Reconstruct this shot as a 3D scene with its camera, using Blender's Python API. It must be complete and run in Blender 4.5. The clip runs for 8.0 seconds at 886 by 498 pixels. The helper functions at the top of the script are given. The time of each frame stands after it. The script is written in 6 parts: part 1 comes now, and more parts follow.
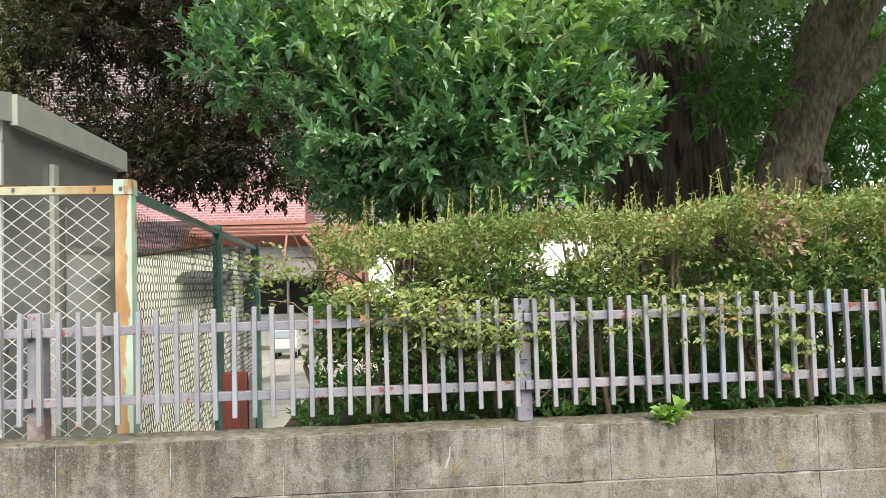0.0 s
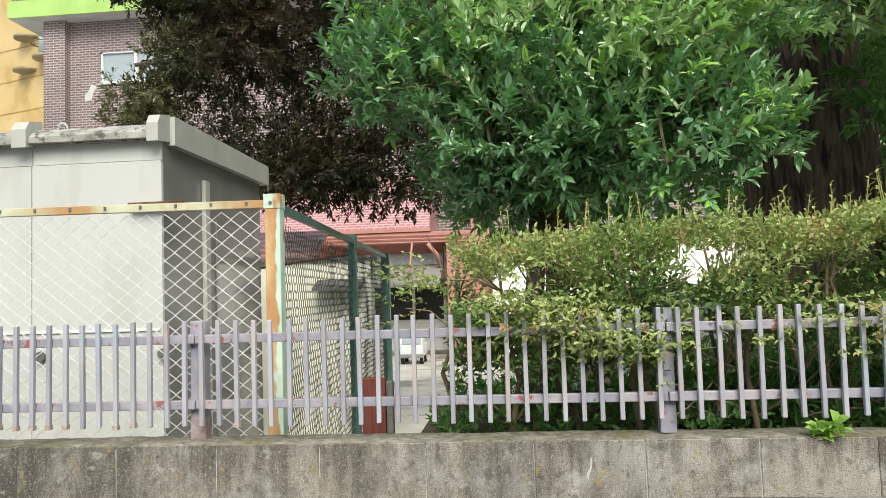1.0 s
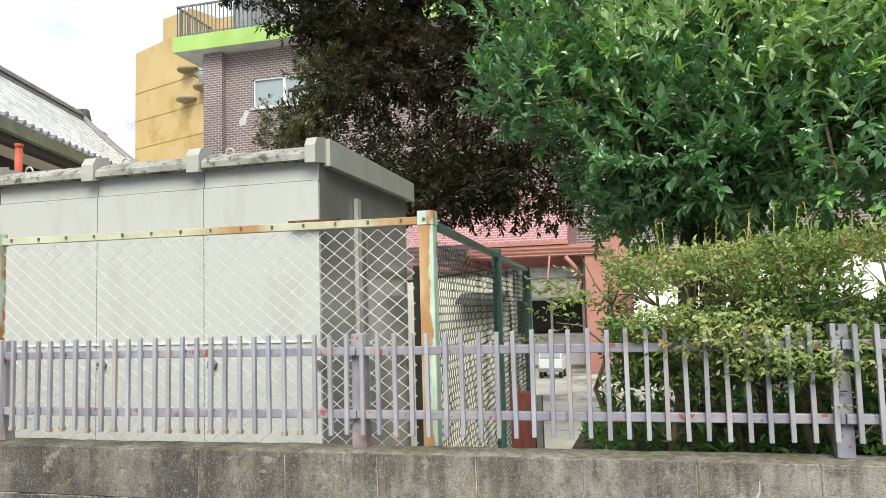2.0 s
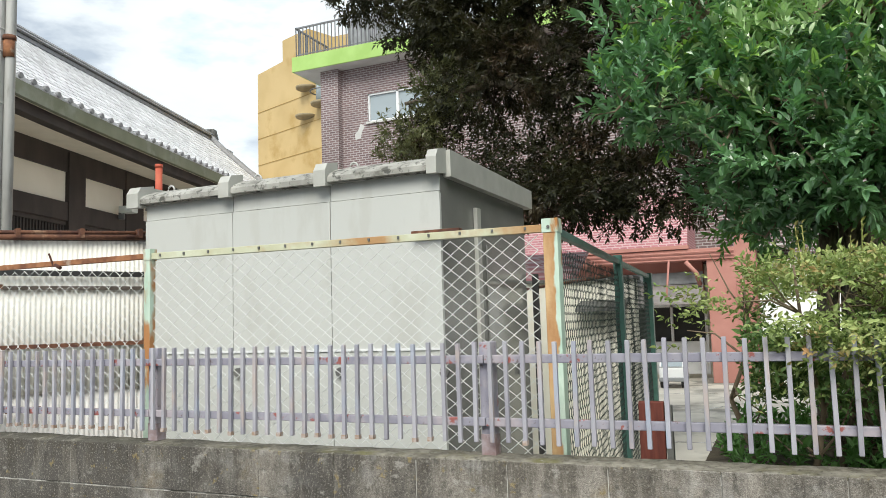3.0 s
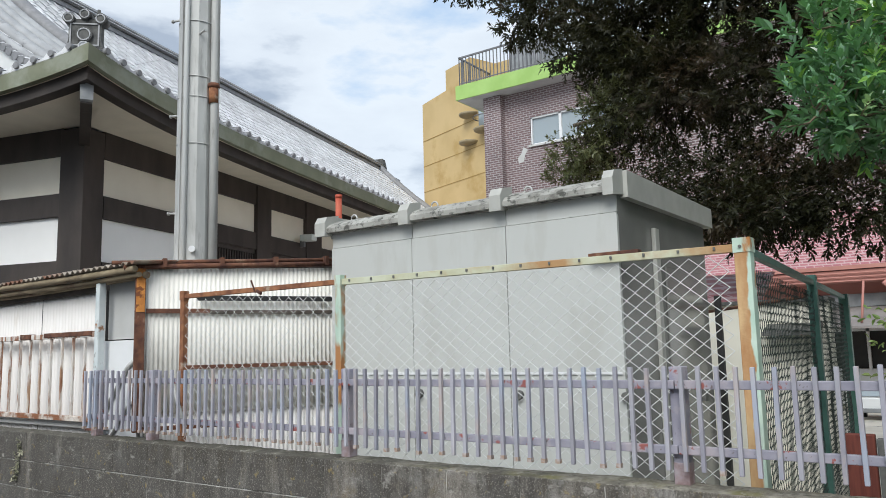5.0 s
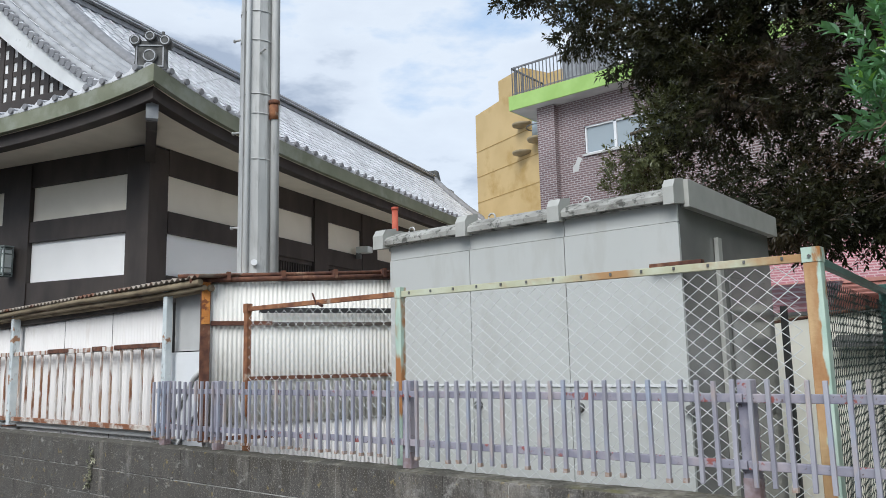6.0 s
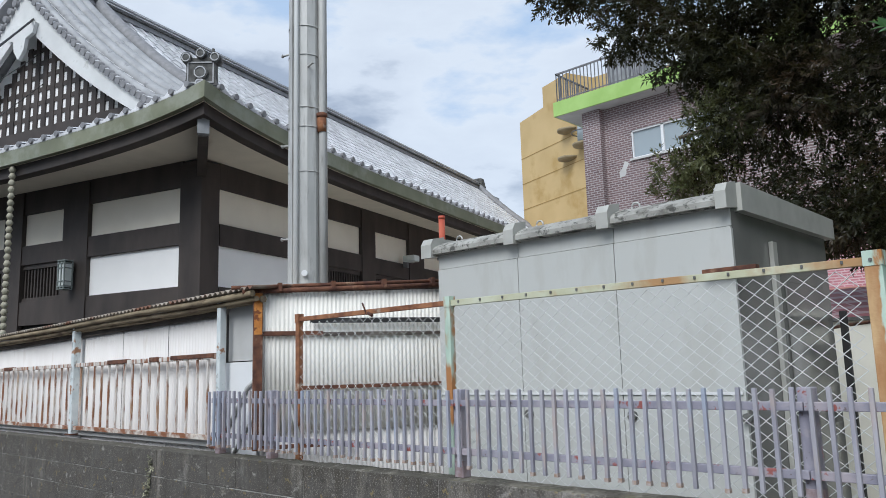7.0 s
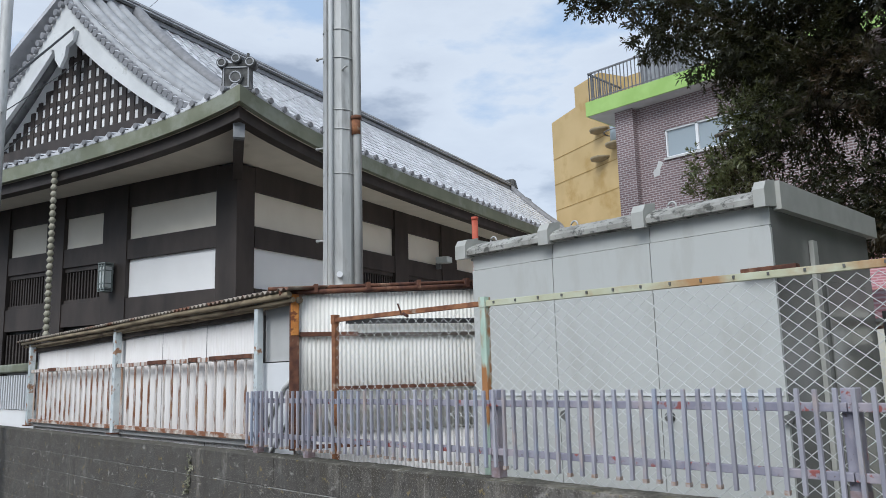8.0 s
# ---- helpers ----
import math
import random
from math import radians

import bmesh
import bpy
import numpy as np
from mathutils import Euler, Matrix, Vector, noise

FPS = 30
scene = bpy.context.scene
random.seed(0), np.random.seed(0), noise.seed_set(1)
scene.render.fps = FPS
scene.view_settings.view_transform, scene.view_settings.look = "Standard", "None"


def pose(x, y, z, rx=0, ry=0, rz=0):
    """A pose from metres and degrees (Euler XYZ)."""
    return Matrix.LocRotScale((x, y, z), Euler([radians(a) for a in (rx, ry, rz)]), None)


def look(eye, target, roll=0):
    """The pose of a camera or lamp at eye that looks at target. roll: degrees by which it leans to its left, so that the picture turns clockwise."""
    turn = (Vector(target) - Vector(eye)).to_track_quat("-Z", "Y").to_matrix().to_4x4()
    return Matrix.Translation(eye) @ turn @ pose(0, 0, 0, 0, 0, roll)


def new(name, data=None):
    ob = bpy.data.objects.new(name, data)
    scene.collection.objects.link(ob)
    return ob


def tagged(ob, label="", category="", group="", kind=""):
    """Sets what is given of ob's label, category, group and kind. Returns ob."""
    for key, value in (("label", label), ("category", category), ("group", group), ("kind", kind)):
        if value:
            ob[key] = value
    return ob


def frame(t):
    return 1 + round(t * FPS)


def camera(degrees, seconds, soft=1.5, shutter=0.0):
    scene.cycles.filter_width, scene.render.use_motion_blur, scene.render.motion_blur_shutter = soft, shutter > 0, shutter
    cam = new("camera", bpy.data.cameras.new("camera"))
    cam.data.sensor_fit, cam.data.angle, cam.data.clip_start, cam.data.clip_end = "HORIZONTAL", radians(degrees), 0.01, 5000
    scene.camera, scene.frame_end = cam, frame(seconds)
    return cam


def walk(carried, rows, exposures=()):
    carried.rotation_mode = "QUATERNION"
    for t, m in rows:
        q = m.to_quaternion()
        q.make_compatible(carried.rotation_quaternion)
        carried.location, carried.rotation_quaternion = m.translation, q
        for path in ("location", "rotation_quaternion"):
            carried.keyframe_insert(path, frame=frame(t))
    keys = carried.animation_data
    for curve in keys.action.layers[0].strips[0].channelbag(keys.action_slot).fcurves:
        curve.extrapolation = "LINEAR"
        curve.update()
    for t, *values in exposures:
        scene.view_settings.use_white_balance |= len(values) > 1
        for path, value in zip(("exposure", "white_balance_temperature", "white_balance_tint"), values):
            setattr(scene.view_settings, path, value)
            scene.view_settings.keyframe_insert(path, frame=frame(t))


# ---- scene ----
cam = camera(60.2, 8.0, 0.85)
PATH = [
    (0, (-0.18, -0.177, 1.549), (-0.052, 1.817, 1.639), -1.7),
    (0.5, (-0.212, -0.182, 1.555), (-0.242, 1.815, 1.656), -1.8),
    (1, (-0.244, -0.197, 1.56), (-0.43, 1.791, 1.676), -1.8),
    (1.5, (-0.28, -0.213, 1.562), (-0.635, 1.75, 1.7), -1.7),
    (2, (-0.313, -0.234, 1.568), (-0.841, 1.689, 1.728), -1.6),
    (3.5, (-0.385, -0.291, 1.571), (-1.293, 1.479, 1.774), -1.8),
    (4, (-0.406, -0.31, 1.572), (-1.413, 1.404, 1.792), -1.6),
    (4.5, (-0.418, -0.329, 1.571), (-1.512, 1.328, 1.81), -1.5),
    (5, (-0.427, -0.345, 1.574), (-1.587, 1.264, 1.834), -1.4),
    (6.5, (-0.446, -0.385, 1.584), (-1.759, 1.093, 1.887), -1.5),
    (7, (-0.448, -0.392, 1.586), (-1.802, 1.046, 1.9), -1.7),
    (7.5, (-0.449, -0.406, 1.584), (-1.839, 0.997, 1.902), -1.7),
    (8, (-0.453, -0.415, 1.58), (-1.865, 0.964, 1.9), -1.6),
]
# ---------------------------------------------------------------- light
EXPO = [(0.0, 0.72, 7150, 5), (2.0, 0.55, 6950, 5), (3.5, 0.35, 6700, 6), (4.5, 0.18, 6470, 7), (6.5, 0.01, 6120, 9), (8.0, -0.12, 6030, 9)]
walk(cam, [(t, look(eye, target, roll)) for t, eye, target, roll in PATH], exposures=EXPO)

SUN_EL, SUN_AZ = radians(43), radians(164)      # azimuth clockwise from +y
world = bpy.data.worlds.new("sky")
scene.world = world
world.use_nodes = True
wn, wl = world.node_tree.nodes, world.node_tree.links
wn.clear()
w_out = wn.new("ShaderNodeOutputWorld")
w_bg = wn.new("ShaderNodeBackground")
sky = wn.new("ShaderNodeTexSky")
sky.sky_type, sky.sun_disc = "NISHITA", False
sky.sun_elevation, sky.sun_rotation = SUN_EL, SUN_AZ
sky.air_density, sky.dust_density, sky.ozone_density = 1.0, 2.0, 1.0
w_geo = wn.new("ShaderNodeTexCoord")
w_map = wn.new("ShaderNodeMapping")
w_map.inputs["Scale"].default_value = (1.0, 1.0, 2.6)
w_cloud = wn.new("ShaderNodeTexNoise")
w_cloud.inputs["Scale"].default_value, w_cloud.inputs["Detail"].default_value, w_cloud.inputs["Roughness"].default_value = 2.3, 7.0, 0.55
w_ramp = wn.new("ShaderNodeValToRGB")
w_ramp.color_ramp.elements[0].position, w_ramp.color_ramp.elements[0].color = 0.39, (4.4, 5.0, 6.0, 1)
w_ramp.color_ramp.elements[1].position, w_ramp.color_ramp.elements[1].color = 0.46, (8.0, 8.5, 9.2, 1)
for w_p, w_c in ((0.53, (8.6, 9.1, 9.7, 1)), (0.6, (5.4, 6.9, 9.0, 1))):
    w_ramp.color_ramp.elements.new(w_p).color = w_c
w_mix = wn.new("ShaderNodeMix")
w_mix.data_type = "RGBA"
w_mix.inputs["Factor"].default_value = 0.82
wl.new(w_geo.outputs["Generated"], w_map.inputs["Vector"])
wl.new(w_map.outputs["Vector"], w_cloud.inputs["Vector"])
wl.new(w_cloud.outputs["Fac"], w_ramp.inputs["Fac"])
wl.new(sky.outputs["Color"], w_mix.inputs["A"])
wl.new(w_ramp.outputs["Color"], w_mix.inputs["B"])
wl.new(w_mix.outputs["Result"], w_bg.inputs["Color"])
wl.new(w_bg.outputs["Background"], w_out.inputs["Surface"])
w_bg.inputs["Strength"].default_value = 0.105

sun_data = bpy.data.lights.new("sun", "SUN")
sun_data.energy, sun_data.angle, sun_data.color = 2.6, radians(36), (1.0, 0.98, 0.94)
sun = new("sun", sun_data)
sd = Vector((math.sin(SUN_AZ) * math.cos(SUN_EL), math.cos(SUN_AZ) * math.cos(SUN_EL), math.sin(SUN_EL)))
sun.matrix_world = look(sd * 60, (0, 0, 0))


# ---------------------------------------------------------------- materials
def mat(name, c1, c2, scale=8.0, rough=0.7, bump=0.15, bscale=60.0, metal=0.0, stain=None, stain_scale=2.0,
        stain_lo=0.52, stain_hi=0.62, streak=(1, 1, 1), rnd=0.0, spec=0.4, island=0.0, trans=None, brick=None):
    """A weathered surface: two tones by noise, an optional stain with edges of its own, and a fine relief."""
    m = bpy.data.materials.new(name)
    m.use_nodes = True
    n, l = m.node_tree.nodes, m.node_tree.links
    b = n["Principled BSDF"]
    geo = n.new("ShaderNodeNewGeometry")
    mp = n.new("ShaderNodeMapping")
    mp.inputs["Scale"].default_value = streak
    l.new(geo.outputs["Position"], mp.inputs["Vector"])
    t1 = n.new("ShaderNodeTexNoise")
    t1.inputs["Scale"].default_value, t1.inputs["Detail"].default_value = scale, 6
    l.new(mp.outputs["Vector"], t1.inputs["Vector"])
    r = n.new("ShaderNodeValToRGB")
    r.color_ramp.elements[0].position, r.color_ramp.elements[1].position = 0.36, 0.64
    r.color_ramp.elements[0].color, r.color_ramp.elements[1].color = (*c1, 1), (*c2, 1)
    l.new(t1.outputs["Fac"], r.inputs["Fac"])
    col = r.outputs["Color"]
    for amount, sock in ((rnd, None), (island, geo.outputs["Random Per Island"])):
        if amount:
            if sock is None:
                sock = n.new("ShaderNodeObjectInfo").outputs["Random"]
            mr = n.new("ShaderNodeMapRange")
            mr.inputs["To Min"].default_value, mr.inputs["To Max"].default_value = 1 - amount, 1 + amount
            l.new(sock, mr.inputs["Value"])
            hs = n.new("ShaderNodeHueSaturation")
            l.new(mr.outputs["Result"], hs.inputs["Value"])
            l.new(col, hs.inputs["Color"])
            col = hs.outputs["Color"]
    if stain:
        t2 = n.new("ShaderNodeTexNoise")
        t2.inputs["Scale"].default_value, t2.inputs["Detail"].default_value, t2.inputs["Roughness"].default_value = stain_scale, 8, 0.6
        l.new(mp.outputs["Vector"], t2.inputs["Vector"])
        mr = n.new("ShaderNodeMapRange")
        mr.inputs["From Min"].default_value, mr.inputs["From Max"].default_value = stain_lo, stain_hi
        l.new(t2.outputs["Fac"], mr.inputs["Value"])
        mx = n.new("ShaderNodeMix")
        mx.data_type = "RGBA"
        l.new(mr.outputs["Result"], mx.inputs["Factor"])
        l.new(col, mx.inputs["A"])
        mx.inputs["B"].default_value = (*stain, 1)
        col = mx.outputs["Result"]
    l.new(col, b.inputs["Base Color"])
    b.inputs["Roughness"].default_value, b.inputs["Metallic"].default_value = rough, metal
    b.inputs["Specular IOR Level"].default_value = spec
    if bump:
        t3 = n.new("ShaderNodeTexNoise")
        t3.inputs["Scale"].default_value, t3.inputs["Detail"].default_value = bscale, 4
        l.new(mp.outputs["Vector"], t3.inputs["Vector"])
        bp = n.new("ShaderNodeBump")
        bp.inputs["Strength"].default_value, bp.inputs["Distance"].default_value = bump, 0.01
        l.new(t3.outputs["Fac"], bp.inputs["Height"])
        l.new(bp.outputs["Normal"], b.inputs["Normal"])
    if trans:
        tr = n.new("ShaderNodeBsdfTranslucent")
        tr.inputs["Color"].default_value = (*trans, 1)
        ms = n.new("ShaderNodeMixShader")
        ms.inputs["Fac"].default_value = 0.28
        l.new(b.outputs["BSDF"], ms.inputs[1])
        l.new(tr.outputs["BSDF"], ms.inputs[2])
        l.new(ms.outputs["Shader"], n["Material Output"].inputs["Surface"])
    return m


def add_stain(m, colour, scale, lo, hi, streak=(1, 1, 1), amount=1.0, shift=0.0):
    """A further stain of its own shape over a material."""
    n, l = m.node_tree.nodes, m.node_tree.links
    b = n["Principled BSDF"]
    old = b.inputs["Base Color"].links[0].from_socket
    geo = n.new("ShaderNodeNewGeometry")
    mp = n.new("ShaderNodeMapping")
    mp.inputs["Scale"].default_value = streak
    mp.inputs["Location"].default_value = (shift, shift, shift)
    l.new(geo.outputs["Position"], mp.inputs["Vector"])
    t = n.new("ShaderNodeTexNoise")
    t.inputs["Scale"].default_value, t.inputs["Detail"].default_value, t.inputs["Roughness"].default_value = scale, 9, 0.65
    l.new(mp.outputs["Vector"], t.inputs["Vector"])
    mr = n.new("ShaderNodeMapRange")
    mr.inputs["From Min"].default_value, mr.inputs["From Max"].default_value, mr.inputs["To Max"].default_value = lo, hi, amount
    l.new(t.outputs["Fac"], mr.inputs["Value"])
    mx = n.new("ShaderNodeMix")
    mx.data_type = "RGBA"
    l.new(mr.outputs["Result"], mx.inputs["Factor"])
    l.new(old, mx.inputs["A"])
    mx.inputs["B"].default_value = (*colour, 1)
    l.new(mx.outputs["Result"], b.inputs["Base Color"])


M_BLOCK = mat("concrete_block", (0.20, 0.18, 0.155), (0.43, 0.395, 0.35), 330, 0.93, 0.55, 300, stain=(0.15, 0.135, 0.115), stain_scale=6, stain_lo=0.46, stain_hi=0.75, streak=(1, 1, 0.75), rnd=0.13)
add_stain(M_BLOCK, (0.075, 0.068, 0.058), 8, 0.54, 0.72, (1, 1, 0.5), 0.55)
add_stain(M_BLOCK, (0.56, 0.55, 0.53), 4.5, 0.53, 0.72, (1, 1, 1.3), 0.7, 3.0)
add_stain(M_BLOCK, (0.06, 0.055, 0.048), 120, 0.63, 0.68, (1, 1, 1), 0.85, 7.0)
M_MORTAR = mat("mortar", (0.30, 0.285, 0.26), (0.54, 0.525, 0.495), 9, 0.95, 0.4, 90, stain=(0.07, 0.07, 0.06), stain_scale=5)
M_CAP = mat("wall_cap_mortar", (0.17, 0.155, 0.125), (0.30, 0.28, 0.235), 30, 0.95, 0.4, 220, stain=(0.15, 0.14, 0.06), stain_scale=4, stain_lo=0.52, stain_hi=0.68)
add_stain(M_CAP, (0.07, 0.062, 0.05), 12, 0.58, 0.7)
M_LAV = mat("lavender_paint", (0.32, 0.313, 0.365), (0.43, 0.423, 0.468), 10, 0.5, 0.1, 120, stain=(0.50, 0.40, 0.35), stain_scale=9, stain_lo=0.54, stain_hi=0.68, streak=(1, 1, 0.3), rnd=0.16)
add_stain(M_LAV, (0.36, 0.42, 0.53), 5, 0.56, 0.66, (1, 1, 0.3), 0.7, 2.0)
M_LAVRED = mat("lavender_rail_paint", (0.27, 0.265, 0.33), (0.36, 0.35, 0.41), 10, 0.5, 0.1, 120, stain=(0.42, 0.38, 0.42), stain_scale=5, stain_lo=0.52, stain_hi=0.62)
add_stain(M_LAVRED, (0.33, 0.115, 0.105), 14, 0.60, 0.63)
add_stain(M_LAVRED, (0.14, 0.10, 0.09), 30, 0.62, 0.66, (1, 1, 1), 0.8, 4.0)
M_RUSTTIP = mat("rusty_tip", (0.36, 0.25, 0.18), (0.48, 0.42, 0.40), 70, 0.85, 0.3, 200)
M_BOX = mat("grey_panel_paint", (0.51, 0.52, 0.50), (0.54, 0.55, 0.53), 1.2, 0.5, 0.02, 60, stain=(0.49, 0.495, 0.47), stain_scale=5, streak=(1, 1, 0.3))
M_BOXTRIM = mat("grey_roof_trim", (0.40, 0.40, 0.37), (0.47, 0.47, 0.44), 5, 0.65, 0.1, 60)
# Cabin sides and door: the front's grey darkened, shade put into the colour.
M_BOXSIDE = mat("shaded_grey_side", (0.21, 0.21, 0.20), (0.25, 0.25, 0.235), 3, 0.24, 0.05, 4, spec=0.6)
M_BOXDOOR = mat("shaded_gloss_door", (0.21, 0.21, 0.20), (0.25, 0.25, 0.235), 3, 0.10, 0.06, 4, spec=1.0)
M_ROOFCON = mat("mossy_roof_edge", (0.29, 0.285, 0.26), (0.42, 0.415, 0.385), 6, 0.9, 0.3, 60, stain=(0.10, 0.10, 0.09), stain_scale=18, stain_lo=0.52, stain_hi=0.62)
add_stain(M_ROOFCON, (0.10, 0.095, 0.08), 5, 0.54, 0.68, (1, 1, 1.5), 0.75, 4.0)
M_JOINT = mat("dark_joint", (0.1, 0.1, 0.1), (0.16, 0.16, 0.15), 20, 0.8, 0)
M_RUSTPOST = mat("rusted_mint_paint", (0.44, 0.58, 0.48), (0.56, 0.68, 0.58), 8, 0.6, 0.2, 60, stain=(0.42, 0.19, 0.06), stain_scale=3.2, stain_lo=0.49, stain_hi=0.53, streak=(1.5, 1.5, 0.5))
M_RUSTPOST2 = mat("mostly_rusted_mint_paint", (0.44, 0.58, 0.48), (0.56, 0.68, 0.58), 8, 0.6, 0.2, 60, stain=(0.40, 0.185, 0.07), stain_scale=3.0, stain_lo=0.46, stain_hi=0.53, streak=(1.5, 1.5, 0.5))
M_BASE = mat("rust_red_base", (0.27, 0.19, 0.19), (0.38, 0.33, 0.36), 22, 0.85, 0.3, 120)
M_RUSTRAIL = mat("rusted_cream_rail", (0.52, 0.52, 0.36), (0.6, 0.62, 0.48), 8, 0.7, 0.2, 60, stain=(0.44, 0.26, 0.12), stain_scale=2.2, stain_lo=0.46, stain_hi=0.62, streak=(1, 1, 1))
M_RUST = mat("brown_rust", (0.085, 0.038, 0.028), (0.19, 0.085, 0.05), 14, 0.9, 0.4, 90, stain=(0.32, 0.2, 0.13), stain_scale=8, stain_lo=0.6, stain_hi=0.72)
M_ORRUST = mat("orange_rust", (0.18, 0.075, 0.042), (0.36, 0.165, 0.08), 16, 0.9, 0.3, 90, stain=(0.46, 0.38, 0.3), stain_scale=7, stain_lo=0.58, stain_hi=0.68)
M_WHITERUST = mat("white_paint_rust_runs", (0.66, 0.62, 0.57), (0.74, 0.71, 0.67), 10, 0.6, 0.2, 70, stain=(0.26, 0.115, 0.06), stain_scale=22, stain_lo=0.46, stain_hi=0.58, streak=(1, 1, 0.16))
add_stain(M_WHITERUST, (0.50, 0.34, 0.22), 9, 0.52, 0.64, (1, 1, 0.3), 0.7, 4.0)
M_RUSTBAR = mat("rust_eaten_rail", (0.56, 0.50, 0.44), (0.66, 0.62, 0.57), 10, 0.8, 0.3, 70, stain=(0.24, 0.10, 0.05), stain_scale=7, stain_lo=0.40, stain_hi=0.54)
M_BLUEWHITE = mat("pale_blue_post_paint", (0.56, 0.62, 0.63), (0.68, 0.72, 0.72), 10, 0.6, 0.2, 70, stain=(0.34, 0.19, 0.11), stain_scale=7, stain_lo=0.56, stain_hi=0.61)
add_stain(M_BLUEWHITE, (0.16, 0.15, 0.13), 11, 0.58, 0.66, (1, 1, 0.6), 0.7, 3.0)
M_WIRE = mat("galvanised_wire", (0.66, 0.675, 0.67), (0.78, 0.795, 0.785), 30, 0.4, 0)
M_GREENWIRE = mat("green_coated_wire", (0.02, 0.03, 0.028), (0.045, 0.06, 0.052), 30, 0.5, 0)
M_GREENPOST = mat("green_post_paint", (0.05, 0.13, 0.11), (0.08, 0.18, 0.15), 8, 0.5, 0.05)
M_CORR = mat("corrugated_cream", (0.78, 0.76, 0.71), (0.84, 0.82, 0.77), 4, 0.8, 0.05, 40, stain=(0.45, 0.42, 0.36), stain_scale=3, stain_lo=0.58, stain_hi=0.75, streak=(1, 1, 0.4))
M_CORRW = mat("corrugated_white", (0.68, 0.655, 0.635), (0.735, 0.715, 0.70), 4, 0.95, 0.05, 40, stain=(0.55, 0.50, 0.45), stain_scale=4, stain_lo=0.58, stain_hi=0.75, streak=(1, 1, 0.3), spec=0.15)
M_ROUNDWOOD = mat("weathered_round_timber", (0.18, 0.14, 0.09), (0.37, 0.30, 0.20), 9, 0.9, 0.3, 60, streak=(0.4, 1, 1), stain=(0.13, 0.09, 0.06), stain_scale=6, stain_lo=0.56, stain_hi=0.66)
M_EAVEBOARD = mat("dark_weathered_board", (0.055, 0.045, 0.038), (0.12, 0.10, 0.085), 12, 0.9, 0.3, 60, streak=(0.3, 1, 1))
M_DRY = mat("dry_leaf", (0.36, 0.22, 0.15), (0.50, 0.36, 0.26), 8, 0.8, 0, island=0.3)
M_DRYWEED = mat("dry_weed", (0.20, 0.20, 0.13), (0.42, 0.41, 0.30), 12, 0.8, 0, island=0.4)
M_ROAD = mat("asphalt", (0.045, 0.045, 0.047), (0.065, 0.065, 0.066), 4, 0.9, 0.5, 200)
M_YARD = mat("pale_yard_concrete", (0.50, 0.47, 0.41), (0.60, 0.57, 0.50), 1.5, 0.9, 0.2, 60, stain=(0.25, 0.24, 0.21), stain_scale=0.8)
M_SOIL = mat("soil", (0.05, 0.04, 0.03), (0.1, 0.08, 0.055), 9, 0.95, 0.6, 50)
M_LEAF = mat("glossy_leaf", (0.11, 0.225, 0.125), (0.22, 0.40, 0.205), 1.2, 0.24, 0, island=0.5, trans=(0.17, 0.40, 0.1), spec=1.0)
M_LEAF2 = mat("sunlit_growth_leaf", (0.36, 0.52, 0.26), (0.54, 0.70, 0.40), 1.5, 0.22, 0, island=0.35, trans=(0.36, 0.62, 0.17), spec=0.9)
M_LEAFY = mat("young_leaf", (0.22, 0.44, 0.09), (0.36, 0.58, 0.15), 2, 0.4, 0, island=0.3, trans=(0.35, 0.6, 0.08))
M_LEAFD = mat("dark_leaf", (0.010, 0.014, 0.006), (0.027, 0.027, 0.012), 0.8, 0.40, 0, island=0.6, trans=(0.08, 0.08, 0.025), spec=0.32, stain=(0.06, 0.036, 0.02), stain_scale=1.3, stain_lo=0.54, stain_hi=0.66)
# Lit copy of the dark leaf: sunlight on the front sprays put into colour.
M_LEAFO = mat("sunlit_olive_leaf", (0.07, 0.085, 0.035), (0.15, 0.155, 0.07), 2.0, 0.36, 0, island=0.5, trans=(0.16, 0.17, 0.05), spec=0.5)
M_HEDGE = mat("hedge_leaf", (0.18, 0.275, 0.085), (0.42, 0.465, 0.19), 2.6, 0.5, 0, island=0.42, trans=(0.32, 0.44, 0.1), stain=(0.50, 0.28, 0.14), stain_scale=6, stain_lo=0.56, stain_hi=0.68)
M_SHOOT = mat("hedge_shoot", (0.24, 0.27, 0.08), (0.36, 0.34, 0.12), 4, 0.6, 0, island=0.3)
# Deeper hedge leaves in darker green: the inner shade put into colour.
M_INNER = mat("shaded_inner_leaf", (0.06, 0.12, 0.04), (0.12, 0.19, 0.06), 3, 0.45, 0, island=0.35, trans=(0.2, 0.36, 0.08))
M_UNDER = mat("ground_cover_leaf", (0.045, 0.11, 0.03), (0.085, 0.19, 0.05), 3, 0.45, 0, island=0.35, trans=(0.2, 0.45, 0.08))
M_COVER = mat("low_shrub_leaf", (0.065, 0.15, 0.045), (0.12, 0.25, 0.075), 3, 0.45, 0, island=0.4, trans=(0.22, 0.48, 0.1))
M_VINE = mat("vine_leaf", (0.24, 0.42, 0.09), (0.33, 0.52, 0.13), 6, 0.45, 0, island=0.2, trans=(0.4, 0.65, 0.12))
M_BARK = mat("bark", (0.085, 0.068, 0.05), (0.22, 0.185, 0.135), 14, 0.95, 1.0, 34, streak=(2.6, 2.6, 1.0), stain=(0.05, 0.04, 0.03), stain_scale=10, stain_lo=0.52, stain_hi=0.72)
